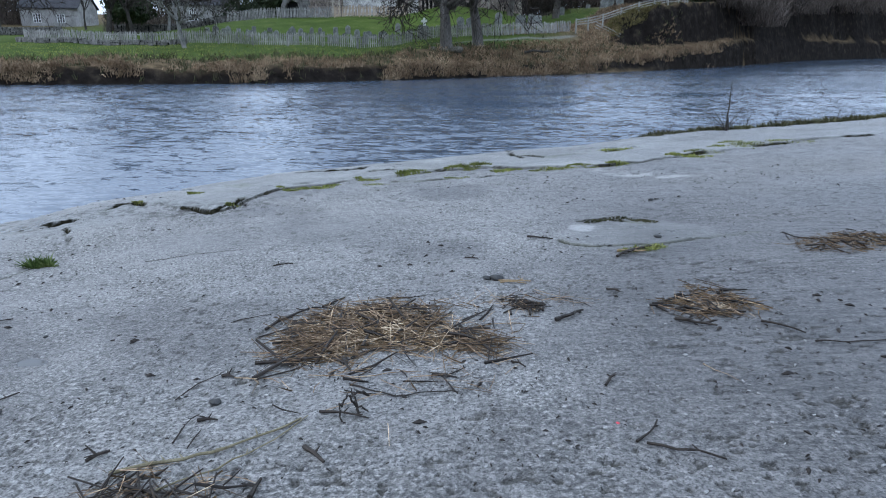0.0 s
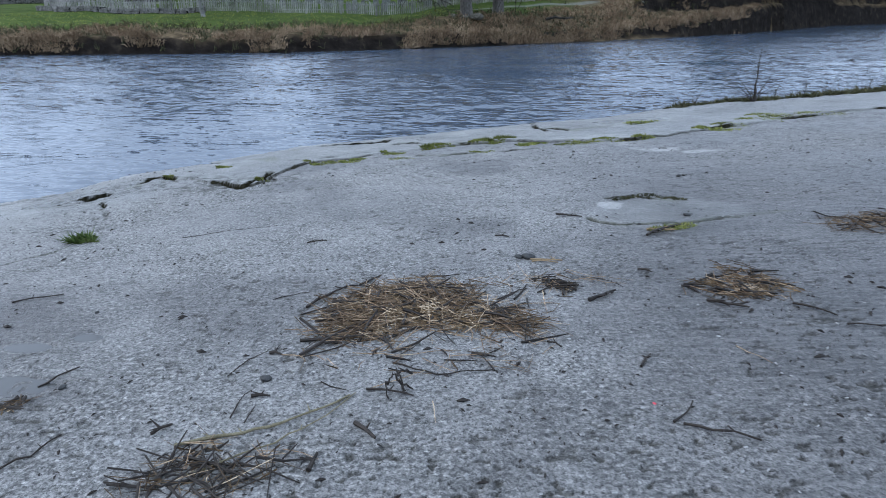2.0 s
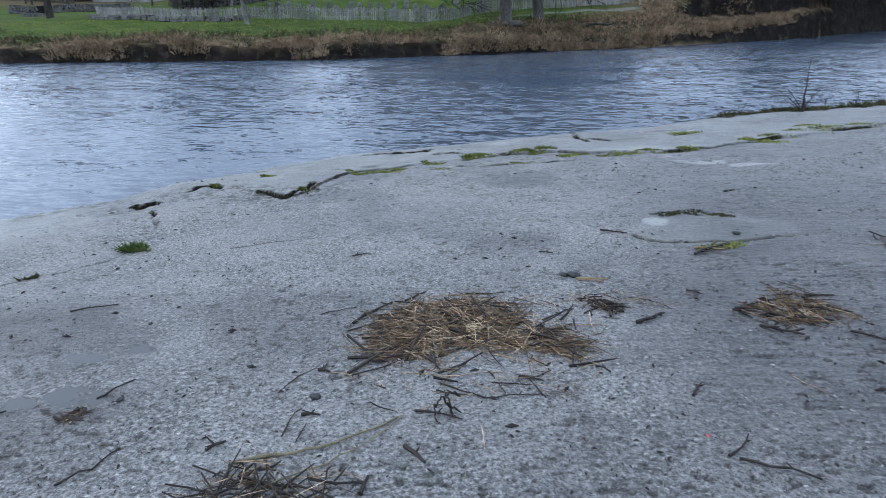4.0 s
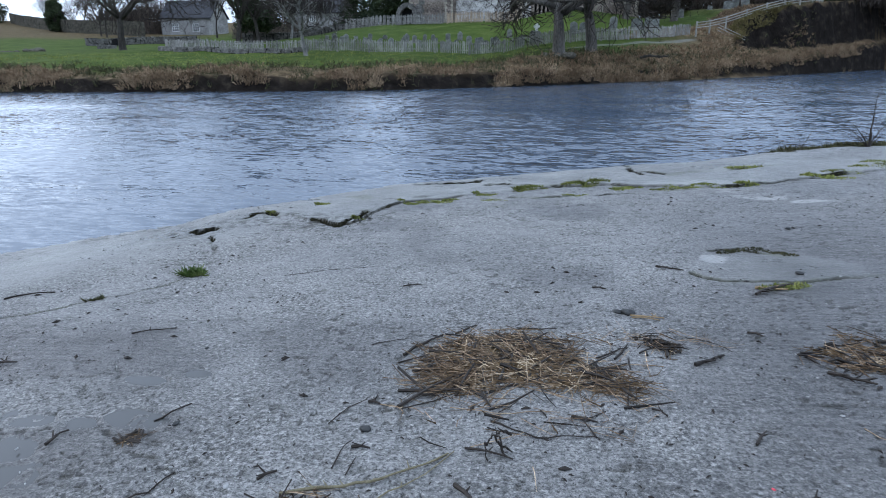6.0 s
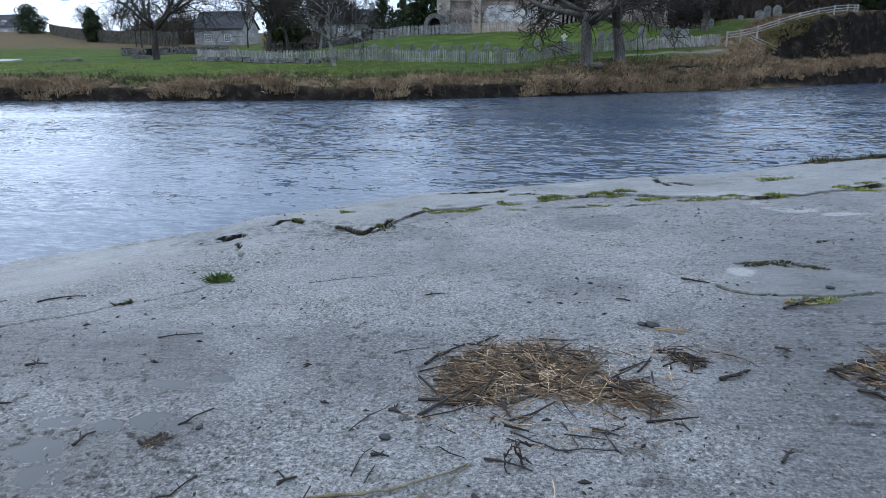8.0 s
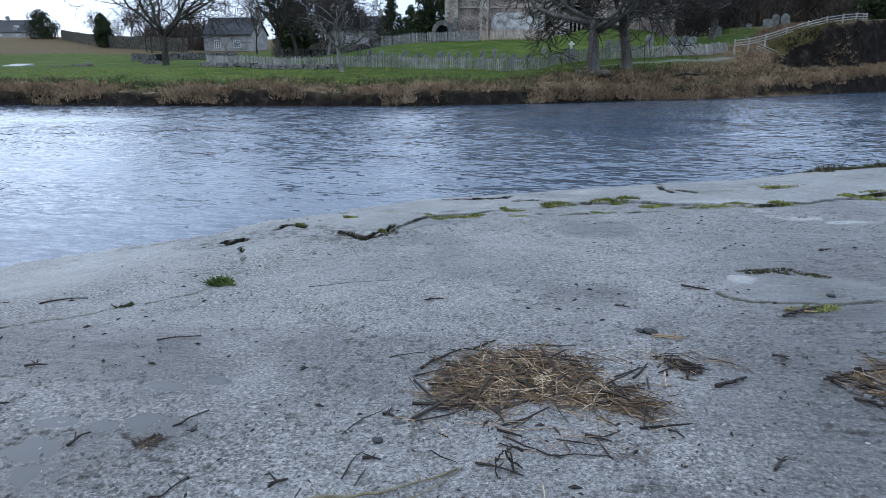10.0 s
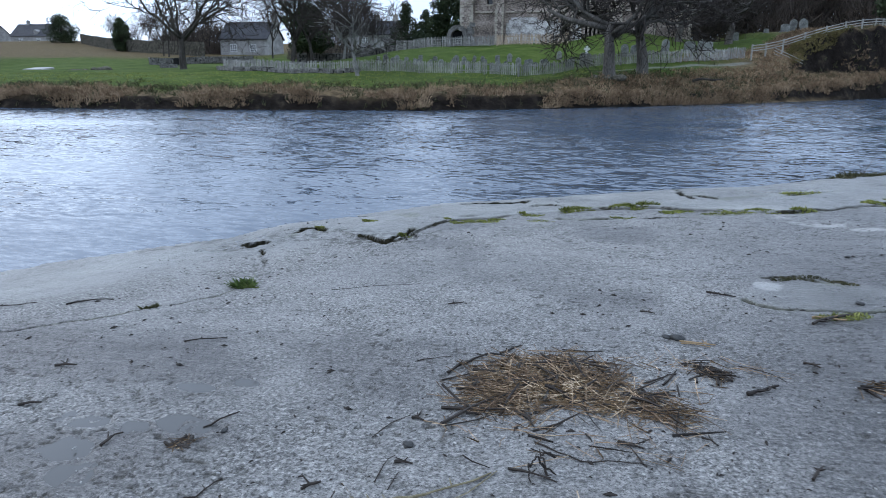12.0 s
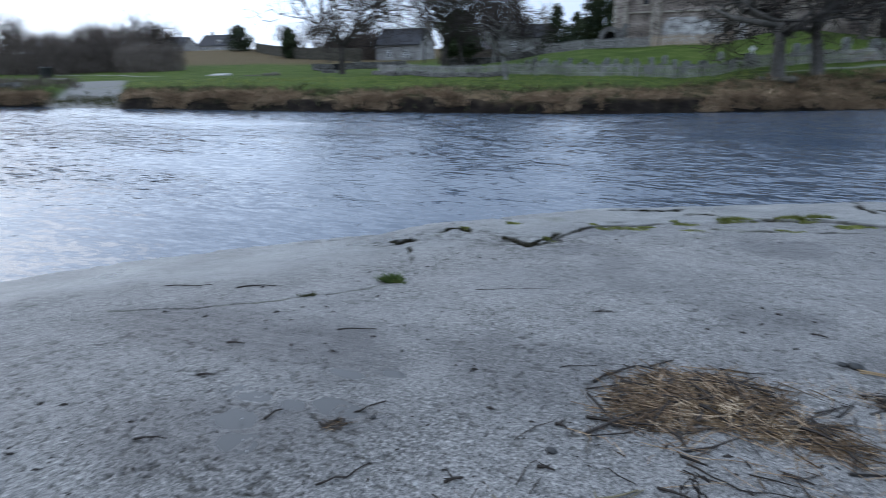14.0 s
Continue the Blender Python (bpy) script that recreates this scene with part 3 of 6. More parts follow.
# ---- the concrete slab at the water's edge ----
NEAR_SHORE = [(-12, -8), (-9.2, -1), (-7.65, 3.8), (-7.08, 4.98), (-6.4, 5.9), (-5.58, 6.97), (-5.05, 7.5), (-4.67, 8.4), (-4.0, 9.05), (-2.85, 10.45), (-0.81, 11.75),
              (1.1, 12.7), (2.2, 12.75), (3.5, 13.8), (4.5, 14.75), (6.0, 15.0), (8.0, 15.5), (10.5, 16.4), (14, 18), (25, 24)]
CRACKS = [  # broken line, half width, depth
    ([(-4.13, 7.83), (-3.95, 7.9), (-3.7, 7.68), (-3.57, 7.79), (-3.27, 7.55), (-2.97, 7.27), (-2.68, 7.08), (-2.62, 7.35), (-2.53, 7.48), (-2.62, 7.98)], 0.045, 0.07),
    ([(-4.23, 7.11), (-4.08, 7.35), (-4.13, 7.83)], 0.03, 0.03),
    ([(-4.49, 6.26), (-4.27, 6.36)], 0.03, 0.03),
    ([(-3.95, 6.5), (-3.74, 6.05), (-3.5, 5.61), (-3.39, 5.45), (-3.27, 5.1), (-3.26, 4.78), (-3.33, 4.63), (-3.62, 4.29), (-3.86, 3.94), (-4.11, 3.69), (-4.9, 3.2)], 0.016, 0.025),
    ([(-4.33, 9.2), (-3.85, 9.05), (-3.72, 9.06)], 0.04, 0.03),
    ([(-3.62, 8.5), (-3.3, 8.56), (-2.9, 8.61)], 0.035, 0.03),
    ([(-3.08, 9.13), (-2.85, 8.85), (-2.62, 8.81), (-2.27, 8.94), (-1.85, 9.1), (-1.63, 9.17)], 0.055, 0.06),
    ([(-3.0, 9.64), (-2.83, 9.87)], 0.06, 0.06),
    ([(-2.37, 10.29), (-1.91, 10.38), (-1.47, 10.56), (-1.31, 10.78)], 0.075, 0.09),
    ([(-1.47, 10.56), (-1.3, 10.1)], 0.05, 0.05),
    ([(-1.43, 10.28), (-1.02, 10.22), (-0.52, 9.95), (-0.1, 9.86), (0.31, 9.93)], 0.045, 0.05),
    ([(1.01, 12.58), (1.05, 11.43), (1.12, 10.8)], 0.03, 0.05),
    ([(1.25, 11.17), (1.4, 11.01), (1.58, 10.77), (2.07, 10.97), (2.52, 11.16), (3.4, 11.7)], 0.06, 0.06),
    ([(-0.86, 8.97), (-0.47, 8.91), (0.29, 9.09), (1.02, 9.07), (1.8, 9.4), (2.46, 9.5), (3.9, 10.2)], 0.035, 0.03),
    ([(-1.0, 8.16), (-0.73, 8.33)], 0.04, 0.03),
    ([(0.89, 5.06), (0.92, 4.94), (1.05, 4.8), (1.15, 4.76), (1.3, 4.76), (1.58, 4.76), (1.92, 4.87), (2.4, 4.98)], 0.022, 0.03),
    ([(1.2, 5.72), (1.43, 5.8), (1.56, 5.61), (1.69, 5.51)], 0.03, 0.03),
    ([(3.6, 10.3), (4.3, 10.7), (5.2, 11.2), (6.2, 11.6), (7.5, 12.0)], 0.06, 0.05),
]
STRIP_X = [-4.6, -4.3, -4.1, -3.59, -3.07, -2.7, -2.54, -2.45, -2.18, -1.61, -0.62, 0.55, 1.76, 2.49, 3.9, 6.0, 8.0, 12.0]
STRIP_Y = [6.3, 6.85, 8.1, 7.88, 7.43, 7.2, 7.3, 8.3, 8.75, 9.2, 9.72, 10.0, 9.45, 9.6, 10.3, 11.6, 12.3, 14.0]
PUDDLES = [  # middle and half widths
    (-2.04, 2.42, 0.17, 0.085), (-2.31, 2.36, 0.10, 0.06), (-2.62, 2.38, 0.16, 0.07), (-2.46, 2.12, 0.12, 0.10), (-2.27, 2.84, 0.13, 0.06), (-2.26, 1.93, 0.10, 0.09), (-2.05, 2.95, 0.08, 0.05)]


def slab_plane(x, y):
    return 0.089 + 0.0636 * x - 0.069 * y


def slab_height(x, y, fine=True, masks=False):
    x, y = np.asarray(x, float), np.asarray(y, float)
    z = slab_plane(x, y)
    d, px, py = line_distance(x, y, NEAR_SHORE)
    inside = y < np.interp(x, [p[0] for p in NEAR_SHORE], [p[1] for p in NEAR_SHORE])
    s = np.where(inside, d, -d)
    left = step(1.0, -2.5, px)
    # the slab bends down to meet the water on the upstream side; elsewhere it ends in a broken edge
    z -= left * (slab_plane(px, py) - WATER) * step(2.2, 0.0, s)
    z -= left * np.clip(-s, 0, 3) * 0.10
    crumble = 0.16 * rough_noise(x, y, 0.7, 3, 21)
    z -= (1 - left) * step(0.05, -0.12, s + crumble) * 0.8
    strip = step(-0.02, 0.02, y - np.interp(x, STRIP_X, STRIP_Y) + 0.2 * rough_noise(x, y, 0.8, 4, 22)) * step(-5.2, -4.4, x + 0.3 * rough_noise(x, y, 0.8, 2, 29))
    strip = np.maximum(strip, step(2.3, 1.2, s + 0.7 * rough_noise(x, y, 1.6, 4, 23)) * step(-3.0, -4.5, x))
    z += (0.028 + 0.016 * rough_noise(x, y, 1.1, 2, 50)) * strip * step(-5.2, -4.2, x) * step(0.0, 0.6, s)
    lip = step(-0.09, -0.02, y - np.interp(x, STRIP_X, STRIP_Y) + 0.2 * rough_noise(x, y, 0.8, 4, 22)) * (1 - strip) * step(-4.4, -4.1, x) * step(5.0, 3.5, x) * step(0.0, 0.35, rough_noise(x, y, 0.9, 2, 36))
    ring = step(1.05, 0.8, np.hypot((x - 1.5) / 0.62, (y - 5.13) / 0.5) + 0.2 * rough_noise(x, y, 0.3, 2, 37))
    along_patch = (x - 2.5) * 0.6 - (y - 8.6) * 0.8, (x - 2.5) * 0.8 + (y - 8.6) * 0.6
    cement = step(-0.1, 0.25, rough_noise(x, y * 1.6, 0.4, 3, 38)) * step(1.0, 0.6, np.hypot(along_patch[0] / 0.95, along_patch[1] / 0.4))
    cement = np.maximum(cement, step(1.0, 0.75, np.hypot((x - 1.13) / 0.12, (y - 5.42) / 0.16) + 0.3 * rough_noise(x, y, 0.1, 2, 64)))
    strip = np.maximum(strip, 0.4 * ring)
    algae, soil_and_shade = np.zeros(z.shape), np.zeros(z.shape)
    for line, half, deep in CRACKS:
        half = half * (1.15 if line[0][1] > 6.6 else 1.0) * (1 + 0.6 * rough_noise(x, y, 0.35, 2, 53))
        c, _, _ = line_distance(x + 0.05 * rough_noise(x, y, 0.3, 4, 24) * 1.5, y + 0.05 * rough_noise(x, y, 0.3, 4, 25) * 1.5, line)
        gate = step(-0.1, 0.2, rough_noise(x, y, 0.6, 3, 39))
        z -= deep * 1.3 * step(half, half * 0.3, c) * gate
        soil_and_shade = np.maximum(soil_and_shade, step(half * 1.1, half * 0.5, c) * gate)
        algae = np.maximum(algae, 0.4 * step(half * 2.2, half * 0.7, c) * step(-0.3, 0.3, rough_noise(x, y, 0.5, 2, 26)))
    # the hole washed out under the crust
    hx, hy = (x + 4.27) * 0.96 + (y - 6.81) * 0.27, -(x + 4.27) * 0.27 + (y - 6.81) * 0.96
    hole = step(1.0, 0.8, np.hypot(hx / (0.15 + 0.1 * hy), (hy - 0.04) / 0.24) + 0.45 * rough_noise(x, y, 0.15, 3, 27))
    z -= 0.2 * hole
    for qx, qy, a, b in PUDDLES:
        e = np.hypot((x - qx) / (a * 1.1), (y - qy) / (b * 1.1)) + 0.25 * rough_noise(x, y, 0.12, 2, 28)
        z = z + (slab_plane(qx, qy) - 0.012 - z) * step(1.05, 0.7, e)
    rough_zone = step(-0.45, 0.25, rough_noise(x, y, 1.3, 4, 45)) * (1 - 0.65 * strip)
    scuff = step(0.36, 0.5, rough_noise(x, y * 1.3, 0.036, 3, 46)) * rough_zone
    scuff = np.maximum(scuff, step(0.5, 0.62, rough_noise(x * 0.5, y * 1.3, 0.06, 3, 47)) * step(-0.2, 0.3, rough_noise(x, y, 1.7, 3, 48)))
    # the crust is broken to bare stones along the edge of the strip
    c, _, _ = line_distance(x, y, [(-5.6, 6.9), (-5.0, 7.2), (-4.4, 6.8), (-4.1, 7.5), (-3.3, 7.5), (-2.7, 7.1), (-2.3, 7.5)])
    crumbs = step(0.02, 0.25, rough_noise(x, y, 0.055, 3, 60)) * step(0.55, 0.12, c + 0.25 * rough_noise(x, y, 0.4, 2, 61))
    scuff = np.maximum(scuff, crumbs)
    if fine:
        z += 0.007 * rough_noise(x, y, 0.5, 3, 31) + 0.006 * rough_noise(x, y, 0.09, 3, 32) + 0.006 * rough_noise(x, y, 2.2, 2, 33)
        plates = np.round(2.2 * rough_noise(x, y, 0.55, 2, 44)) / 2.2
        z += 0.02 * plates * step(6.6, 7.6, y - 0.15 * x) * step(0.1, 0.6, s)
        z -= 0.008 * scuff
        pits = step(0.35, 0.75, rough_noise(x, y, 0.055, 2, 34)) * step(-0.2, 0.35, rough_noise(x, y, 0.9, 2, 35))
        z -= 0.005 * pits * (1 - 0.7 * strip)
    if masks:
        damp = 0.95 * step(-0.7, 1.0, x - 0.12 * y + 0.9 * rough_noise(x, y, 1.5, 4, 40)) * (0.45 + 0.55 * step(8.5, 5.5, y))
        damp = np.maximum(damp, 1.0 * step(1.25, 0.5, np.hypot((x + 3.4) / 1.3, (y - 3.3) / 0.6) + 0.7 * rough_noise(x, y, 0.7, 4, 41)))
        damp = np.maximum(damp, 0.8 * step(1.15, 0.5, np.hypot((x + 2.3) / 0.7, (y - 2.0) / 0.45) + 0.7 * rough_noise(x, y, 0.4, 4, 42)))
        damp = np.maximum(damp, 0.6 * step(0.15, 0.5, rough_noise(x, y, 1.1, 5, 43)))
        # crack soil and lip; the hole and scuff pits carry shade as colour
        return z, strip, algae, damp, cement, np.maximum.reduce([soil_and_shade, lip, hole, 0.6 * scuff])
    return z


angles = np.radians(np.linspace(178, 26, 950))
radii = np.concatenate([[0.3, 0.6, 0.9], 1.1 * np.exp(np.linspace(0, math.log(16 / 1.1), 680)), np.linspace(16.1, 30, 60)])
A, R = np.meshgrid(angles, radii)
X, Y = R * np.cos(A), R * np.sin(A)
Z, strip, algae, damp, cement, soil_and_shade = slab_height(X, Y, True, True)
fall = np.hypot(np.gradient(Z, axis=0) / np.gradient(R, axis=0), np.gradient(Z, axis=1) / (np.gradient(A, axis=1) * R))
# steep broken faces take the same dark colour
soil_and_shade = np.maximum(soil_and_shade, step(0.34, 0.7, fall) * step(5.0, 6.0, Y))
slab = tagged(new("pavement", grid_mesh("pavement", X, Y, Z, CONCRETE, {"washed": strip * (0.35 + 0.65 * step(5.5, 3.0, X)) * np.clip(0.75 + 0.5 * rough_noise(X, Y, 0.9, 4, 52), 0.2, 1), "algae": algae, "soil_and_shade": soil_and_shade, "damp": damp, "cement": cement})),
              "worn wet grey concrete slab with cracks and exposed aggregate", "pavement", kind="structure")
X, Y = np.meshgrid(np.linspace(-12, 14, 40), np.linspace(-10, 0.6, 24))
apron = tagged(new("pavement", grid_mesh("pavement", X, Y, slab_height(X, Y, False) - 0.01, CONCRETE)), "worn grey concrete apron behind the slab", "pavement", kind="structure")


def on_slab(x, y, up=0.0):
    return (x, y, float(slab_height(np.array([x]), np.array([y]))[0]) + up)


for qx, qy, a, b in PUDDLES:
    s = Shape()
    zc = slab_plane(qx, qy) - 0.0095
    ring = []
    for i in range(28):
        w = 2 * math.pi * i / 28
        k = 1.0 + 0.14 * math.sin(3 * w + qx * 9) + 0.08 * math.sin(5 * w + qy * 7)
        ring.append((qx + 1.12 * a * k * math.cos(w), qy + 1.12 * b * k * math.sin(w), zc))
    s.v, s.f = ring + [(p[0], p[1], p[2] - 0.004) for p in ring], [tuple(range(28)), tuple(range(55, 27, -1))] + [(i + 28, (i + 1) % 28 + 28, (i + 1) % 28, i) for i in range(28)]
    tagged(part("puddle", s, PUDDLE), "shallow puddle of clear water on the concrete", "puddle", "puddles")

# ---- trees ----
def bare_tree(height, girth, spread, seed, bark, fork=0.28, lean=0.0, levels=5, finest=0.021):
    """A winter tree with its root at the origin: the meshes of the trunk, of each limb and of the fine twigs."""
    rng = random.Random(seed)
    trunk, limbs, fine = Shape(), [], Shape()

    def grow(p, d, length, r, level):
        n = 5 if level < 3 else 3
        pts, rad, q, e = [p.copy()], [r], p.copy(), d.copy()
        for i in range(n):
            wob = 0.05 if level == 0 else 0.2 + 0.05 * level
            e = (e + Vector((rng.gauss(0, wob), rng.gauss(0, wob), rng.gauss(0, wob * 0.7) + (0.07 if level else 0.02)))).normalized()
            q = q + e * (length / n)
            pts.append(q.copy())
            rad.append(r * (1 - (0.45 if level < levels - 1 else 0.75) * (i + 1) / n))
        if level == 1:
            limbs.append(Shape())
        target = trunk if level == 0 else limbs[-1] if level < 3 else fine
        if level == 0:
            pts.insert(1, p + d * 0.12 * length * 0.5)
            rad.insert(1, r * 0.98)
            rad[0] = r * 1.55
        rad = [max(q, finest) for q in rad]
        target.tube(pts, rad, 9 if level == 0 else 6 if level == 1 else 4 if level == 2 else 3)
        if level == levels - 1:
            return
        kids = {0: 7, 1: 7, 2: 6, 3: 5}.get(level, 3)
        for k in range(kids):
            t = rng.uniform(0.3, 1.0) if level else 1.0 - 0.32 * (k / kids) * rng.uniform(0.6, 1.2)
            j = t * (len(pts) - 1)
            i = min(int(j), len(pts) - 2)
            start = pts[i].lerp(pts[i + 1], j - i)
            turn = 2 * math.pi * (k / kids + rng.uniform(-0.1, 0.1))
            axis = e if level else Vector((0, 0, 1))
            side = axis.cross(Vector((math.cos(turn), math.sin(turn), 0.2)))
            side = side.normalized() if side.length > 1e-3 else Vector((1, 0, 0))
            tilt = rng.uniform(0.5, 1.0) * spread if level == 0 else rng.uniform(0.45, 1.0)
            nd = (axis * math.cos(tilt) + side * math.sin(tilt)).normalized()
            grow(start, nd, length * rng.uniform(0.5, 0.75) if level else height * (1 - fork) * rng.uniform(0.55, 0.8), rad[i] * (rng.uniform(0.42, 0.62) if level else rng.uniform(0.5, 0.74)), level + 1)

    grow(Vector((0, 0, -0.15)), Vector((lean, 0, 1)).normalized(), height * fork, girth, 0)
    return trunk.mesh("trunk", bark, True), [m.mesh("limb", bark, True) for m in limbs], fine.mesh("twig_spray", TWIGS)


def plant_tree(meshes, x, y, turn, label, scale=1.0, sink=0.0, group="", name="bare_tree"):
    t = thing(name, label, "tree", group, at=(x, y, float(ground_height(x, y)) - sink), turn=turn)
    t.scale = (scale,) * 3
    part("trunk", meshes[0], None, t)
    for me in meshes[1]:
        part("limb", me, None, t)
    tagged(part("twig_spray", meshes[2], None, t), kind="stuff")
    return t


OAK = bare_tree(12.5, 0.37, 1.0, 3, BARK, 0.27)
BROAD = bare_tree(10.5, 0.42, 1.35, 11, GREY_BARK, 0.30)
BROAD_TWO = bare_tree(10.0, 0.4, 1.35, 24, GREY_BARK, 0.33)
SMALL = bare_tree(6.2, 0.155, 1.25, 5, PALE_BARK, 0.34, finest=0.013)
TALL = bare_tree(12.0, 0.26, 0.7, 8, BARK, 0.25)
WOOD = bare_tree(12.5, 0.2, 0.8, 15, BARK, 0.3, levels=4)
WOOD_TWO = bare_tree(11.0, 0.18, 0.9, 19, BARK, 0.26, levels=4)

plant_tree(BROAD, -0.55, 42.0, 40, "broad grey bare tree with a stony root mound by the river")
plant_tree(BROAD_TWO, 1.45, 44.0, 210, "broad grey bare tree with low spreading limbs")
plant_tree(SMALL, -16.85, 42.0, 10, "small pale-barked bare tree in front of the fence")
plant_tree(OAK, -41.5, 58.0, 75, "dark bare tree standing alone in the field")
plant_tree(TALL, -30.7, 60.0, 0, "dark bare tree behind the picket fence")
plant_tree(TALL, -29.2, 61.5, 130, "dark bare tree behind the picket fence", 0.85)
plant_tree(SMALL, -27.0, 64.0, 150, "small bare tree beside the cottage garden", 1.0)
plant_tree(BROAD, 9.5, 66.0, 160, "bare tree on the churchyard mound", 0.9)
plant_tree(BROAD_TWO, 5.0, 64.0, 20, "bare tree on the churchyard mound", 0.85)
rng = random.Random(41)
for x, y, s in ((-101, 121, 0.75), (-97, 122, 0.8), (-103, 122, 0.65), (-94, 121, 0.7), (-74, 100, 0.8), (-78, 104, 0.7), (-54, 99, 0.8), (-74, 112, 0.8), (-47, 98, 0.75), (-78, 116, 0.85)):
    plant_tree((WOOD, WOOD_TWO)[rng.random() < 0.5], x, y, rng.uniform(0, 360), "slim bare tree along the boundary wall", s, group="trees along the boundary wall")
for x, y, s in ((-120, 70, 0.8), (-126, 74, 0.95), (-117, 76, 0.7), (-135, 70, 0.8), (-112, 82, 0.85), (-108, 84, 0.95), (-142, 72, 0.8), (-104, 88, 0.8), (-96, 79, 0.85), (-93, 81, 0.75), (-123, 73, 0.95), (-101, 82, 0.7)):
    plant_tree((WOOD, WOOD_TWO)[rng.random() < 0.5], x, y, rng.uniform(0, 360), "bare tree above the riverside thicket", s, group="trees above the thicket")
# the wood on the far rise and along the cliff
for i in range(120):
    x = rng.uniform(13, 130)
    y = max(np.interp(x, FAR_X, FAR_Y) + rng.uniform(6, 16) + (7 if x < 24 else 0), 70 + rng.uniform(0, 45) if x < 60 else 0)
    if i < 40:
        x, y = rng.uniform(-6, 40), rng.uniform(84, 120)
    plant_tree((WOOD, WOOD_TWO, TALL)[rng.randrange(3)], x, y, rng.uniform(0, 360), "bare tree of the dark wood above the river", rng.uniform(0.4, 0.6), group="wood above the river")


# ---- foliage and thickets ----
def leafy(blobs, count, size, seed, lie=0.6):
    """Many small leaf sprays over a set of blobs (centre, radii), denser at the skin, with an uneven outline."""
    rng = np.random.default_rng(seed)
    weights = np.array([max(b[1]) ** 2 for b in blobs])
    v, f = [], []
    for k in rng.choice(len(blobs), count, p=weights / weights.sum()):
        c, r = blobs[k]
        d = rng.normal(size=3)
        d /= np.linalg.norm(d)
        p = np.array(c) + d * np.array(r) * rng.uniform(0.55, 1.12)
        a, b = rng.normal(size=3), rng.normal(size=3)
        a /= np.linalg.norm(a)
        b -= a * (a @ b)
        b /= np.linalg.norm(b)
        s = size * rng.uniform(0.5, 1.5)
        n = len(v)
        v += [tuple(p - a * s), tuple(p + b * s * 0.4), tuple(p + a * s), tuple(p - b * s * 0.4)]
        f.append((n, n + 1, n + 2, n + 3))
    s = Shape()
    s.v, s.f = v, f
    return s


def blob_cluster(w, h, count, seed, conic=False):
    rng = random.Random(seed)
    out = []
    for i in range(count):
        t = (i + rng.random()) / count
        spread = w * (1 - t if conic else math.sin(math.pi * min(0.96, 0.22 + 0.74 * t))) * 0.5
        a = rng.uniform(0, 6.28)
        r = w * rng.uniform(0.13, 0.24) * (1.15 - (0.75 * t if conic else 0.3 * t))
        out.append(((math.cos(a) * spread * rng.uniform(0.3, 1), math.sin(a) * spread * rng.uniform(0.3, 1), h * (0.06 + 0.88 * t)), (r, r, r * 0.7)))
    return out


def evergreen(x, y, w, h, seed, label, conic=False, turn=0.0, clear=0.0):
    t = thing("evergreen_tree", label, "tree", at=(x, y, float(ground_height(x, y))), turn=turn)
    part("trunk", Shape().tube([(0, 0, -0.2), (0.05, 0, h * 0.5), (0, 0.03, h * 0.93)], [w * 0.06, w * 0.04, 0.02], 7), BARK, t)
    part("crown", leafy([((c[0], c[1], clear + c[2] * (1 - clear / h)), r) for c, r in blob_cluster(w, h, 46, seed, conic)], 9000, 0.19 * max(1.0, h / 9), seed), EVERGREEN, t)
    return t


evergreen(-35.6, 74, 5.4, 6.6, 2, "dense dark evergreen tree behind the churchyard fence", clear=1.5)
evergreen(-34.3, 108, 7.4, 9.0, 3, "pointed dark evergreen behind the churchyard", True)
evergreen(-32.0, 112, 6.4, 7.8, 4, "pointed dark evergreen behind the churchyard", True)
evergreen(-25.2, 100, 6.5, 10.5, 5, "broad dark evergreen beside the church")
evergreen(-21.5, 99, 5.5, 13.0, 7, "tall dark pine beside the church")
evergreen(-143, 150, 8.0, 7.0, 8, "rounded dark evergreen bush beside the hilltop wall")
evergreen(-99.0, 119, 3.6, 6.6, 9, "ivy-dark tree against the boundary wall")
evergreen(24.5, 68, 5.5, 7.5, 12, "dark evergreen on the cliff above the river")
evergreen(34, 84, 7.0, 9.0, 13, "dark evergreen on the cliff above the river")
evergreen(47, 100, 8.0, 10.0, 14, "dark evergreen on the cliff above the river")


def thicket(x, y, w, h, seed, label, count=2600, stretch=1.0, name="thicket", mat=None):
    """A leafless shrub mass of fine stems."""
    rng = random.Random(seed)
    s = Shape()
    z0 = float(ground_height(x, y))
    for i in range(count):
        a, r = rng.uniform(0, 6.28), math.sqrt(rng.random()) * w * 0.5
        bx, by = r * math.cos(a) * stretch, r * math.sin(a)
        zb = float(rng.random() ** 1.4) * h * 0.75
        ln = h * rng.uniform(0.15, 0.42)
        tip = (bx + rng.gauss(0, 0.35) * ln, by + rng.gauss(0, 0.35) * ln, zb + ln * rng.uniform(0.4, 1) * (1.15 - (r / w) ** 2 * 2))
        s.blade((bx, by, zb - 0.3), tip, rng.uniform(0.03, 0.07) * (1 + h / 14))
    t = thing(name, label, "thicket", at=(x, y, z0 - 0.2), kind="stuff")
    part("stems", s, mat or THICKET, t)
    return t


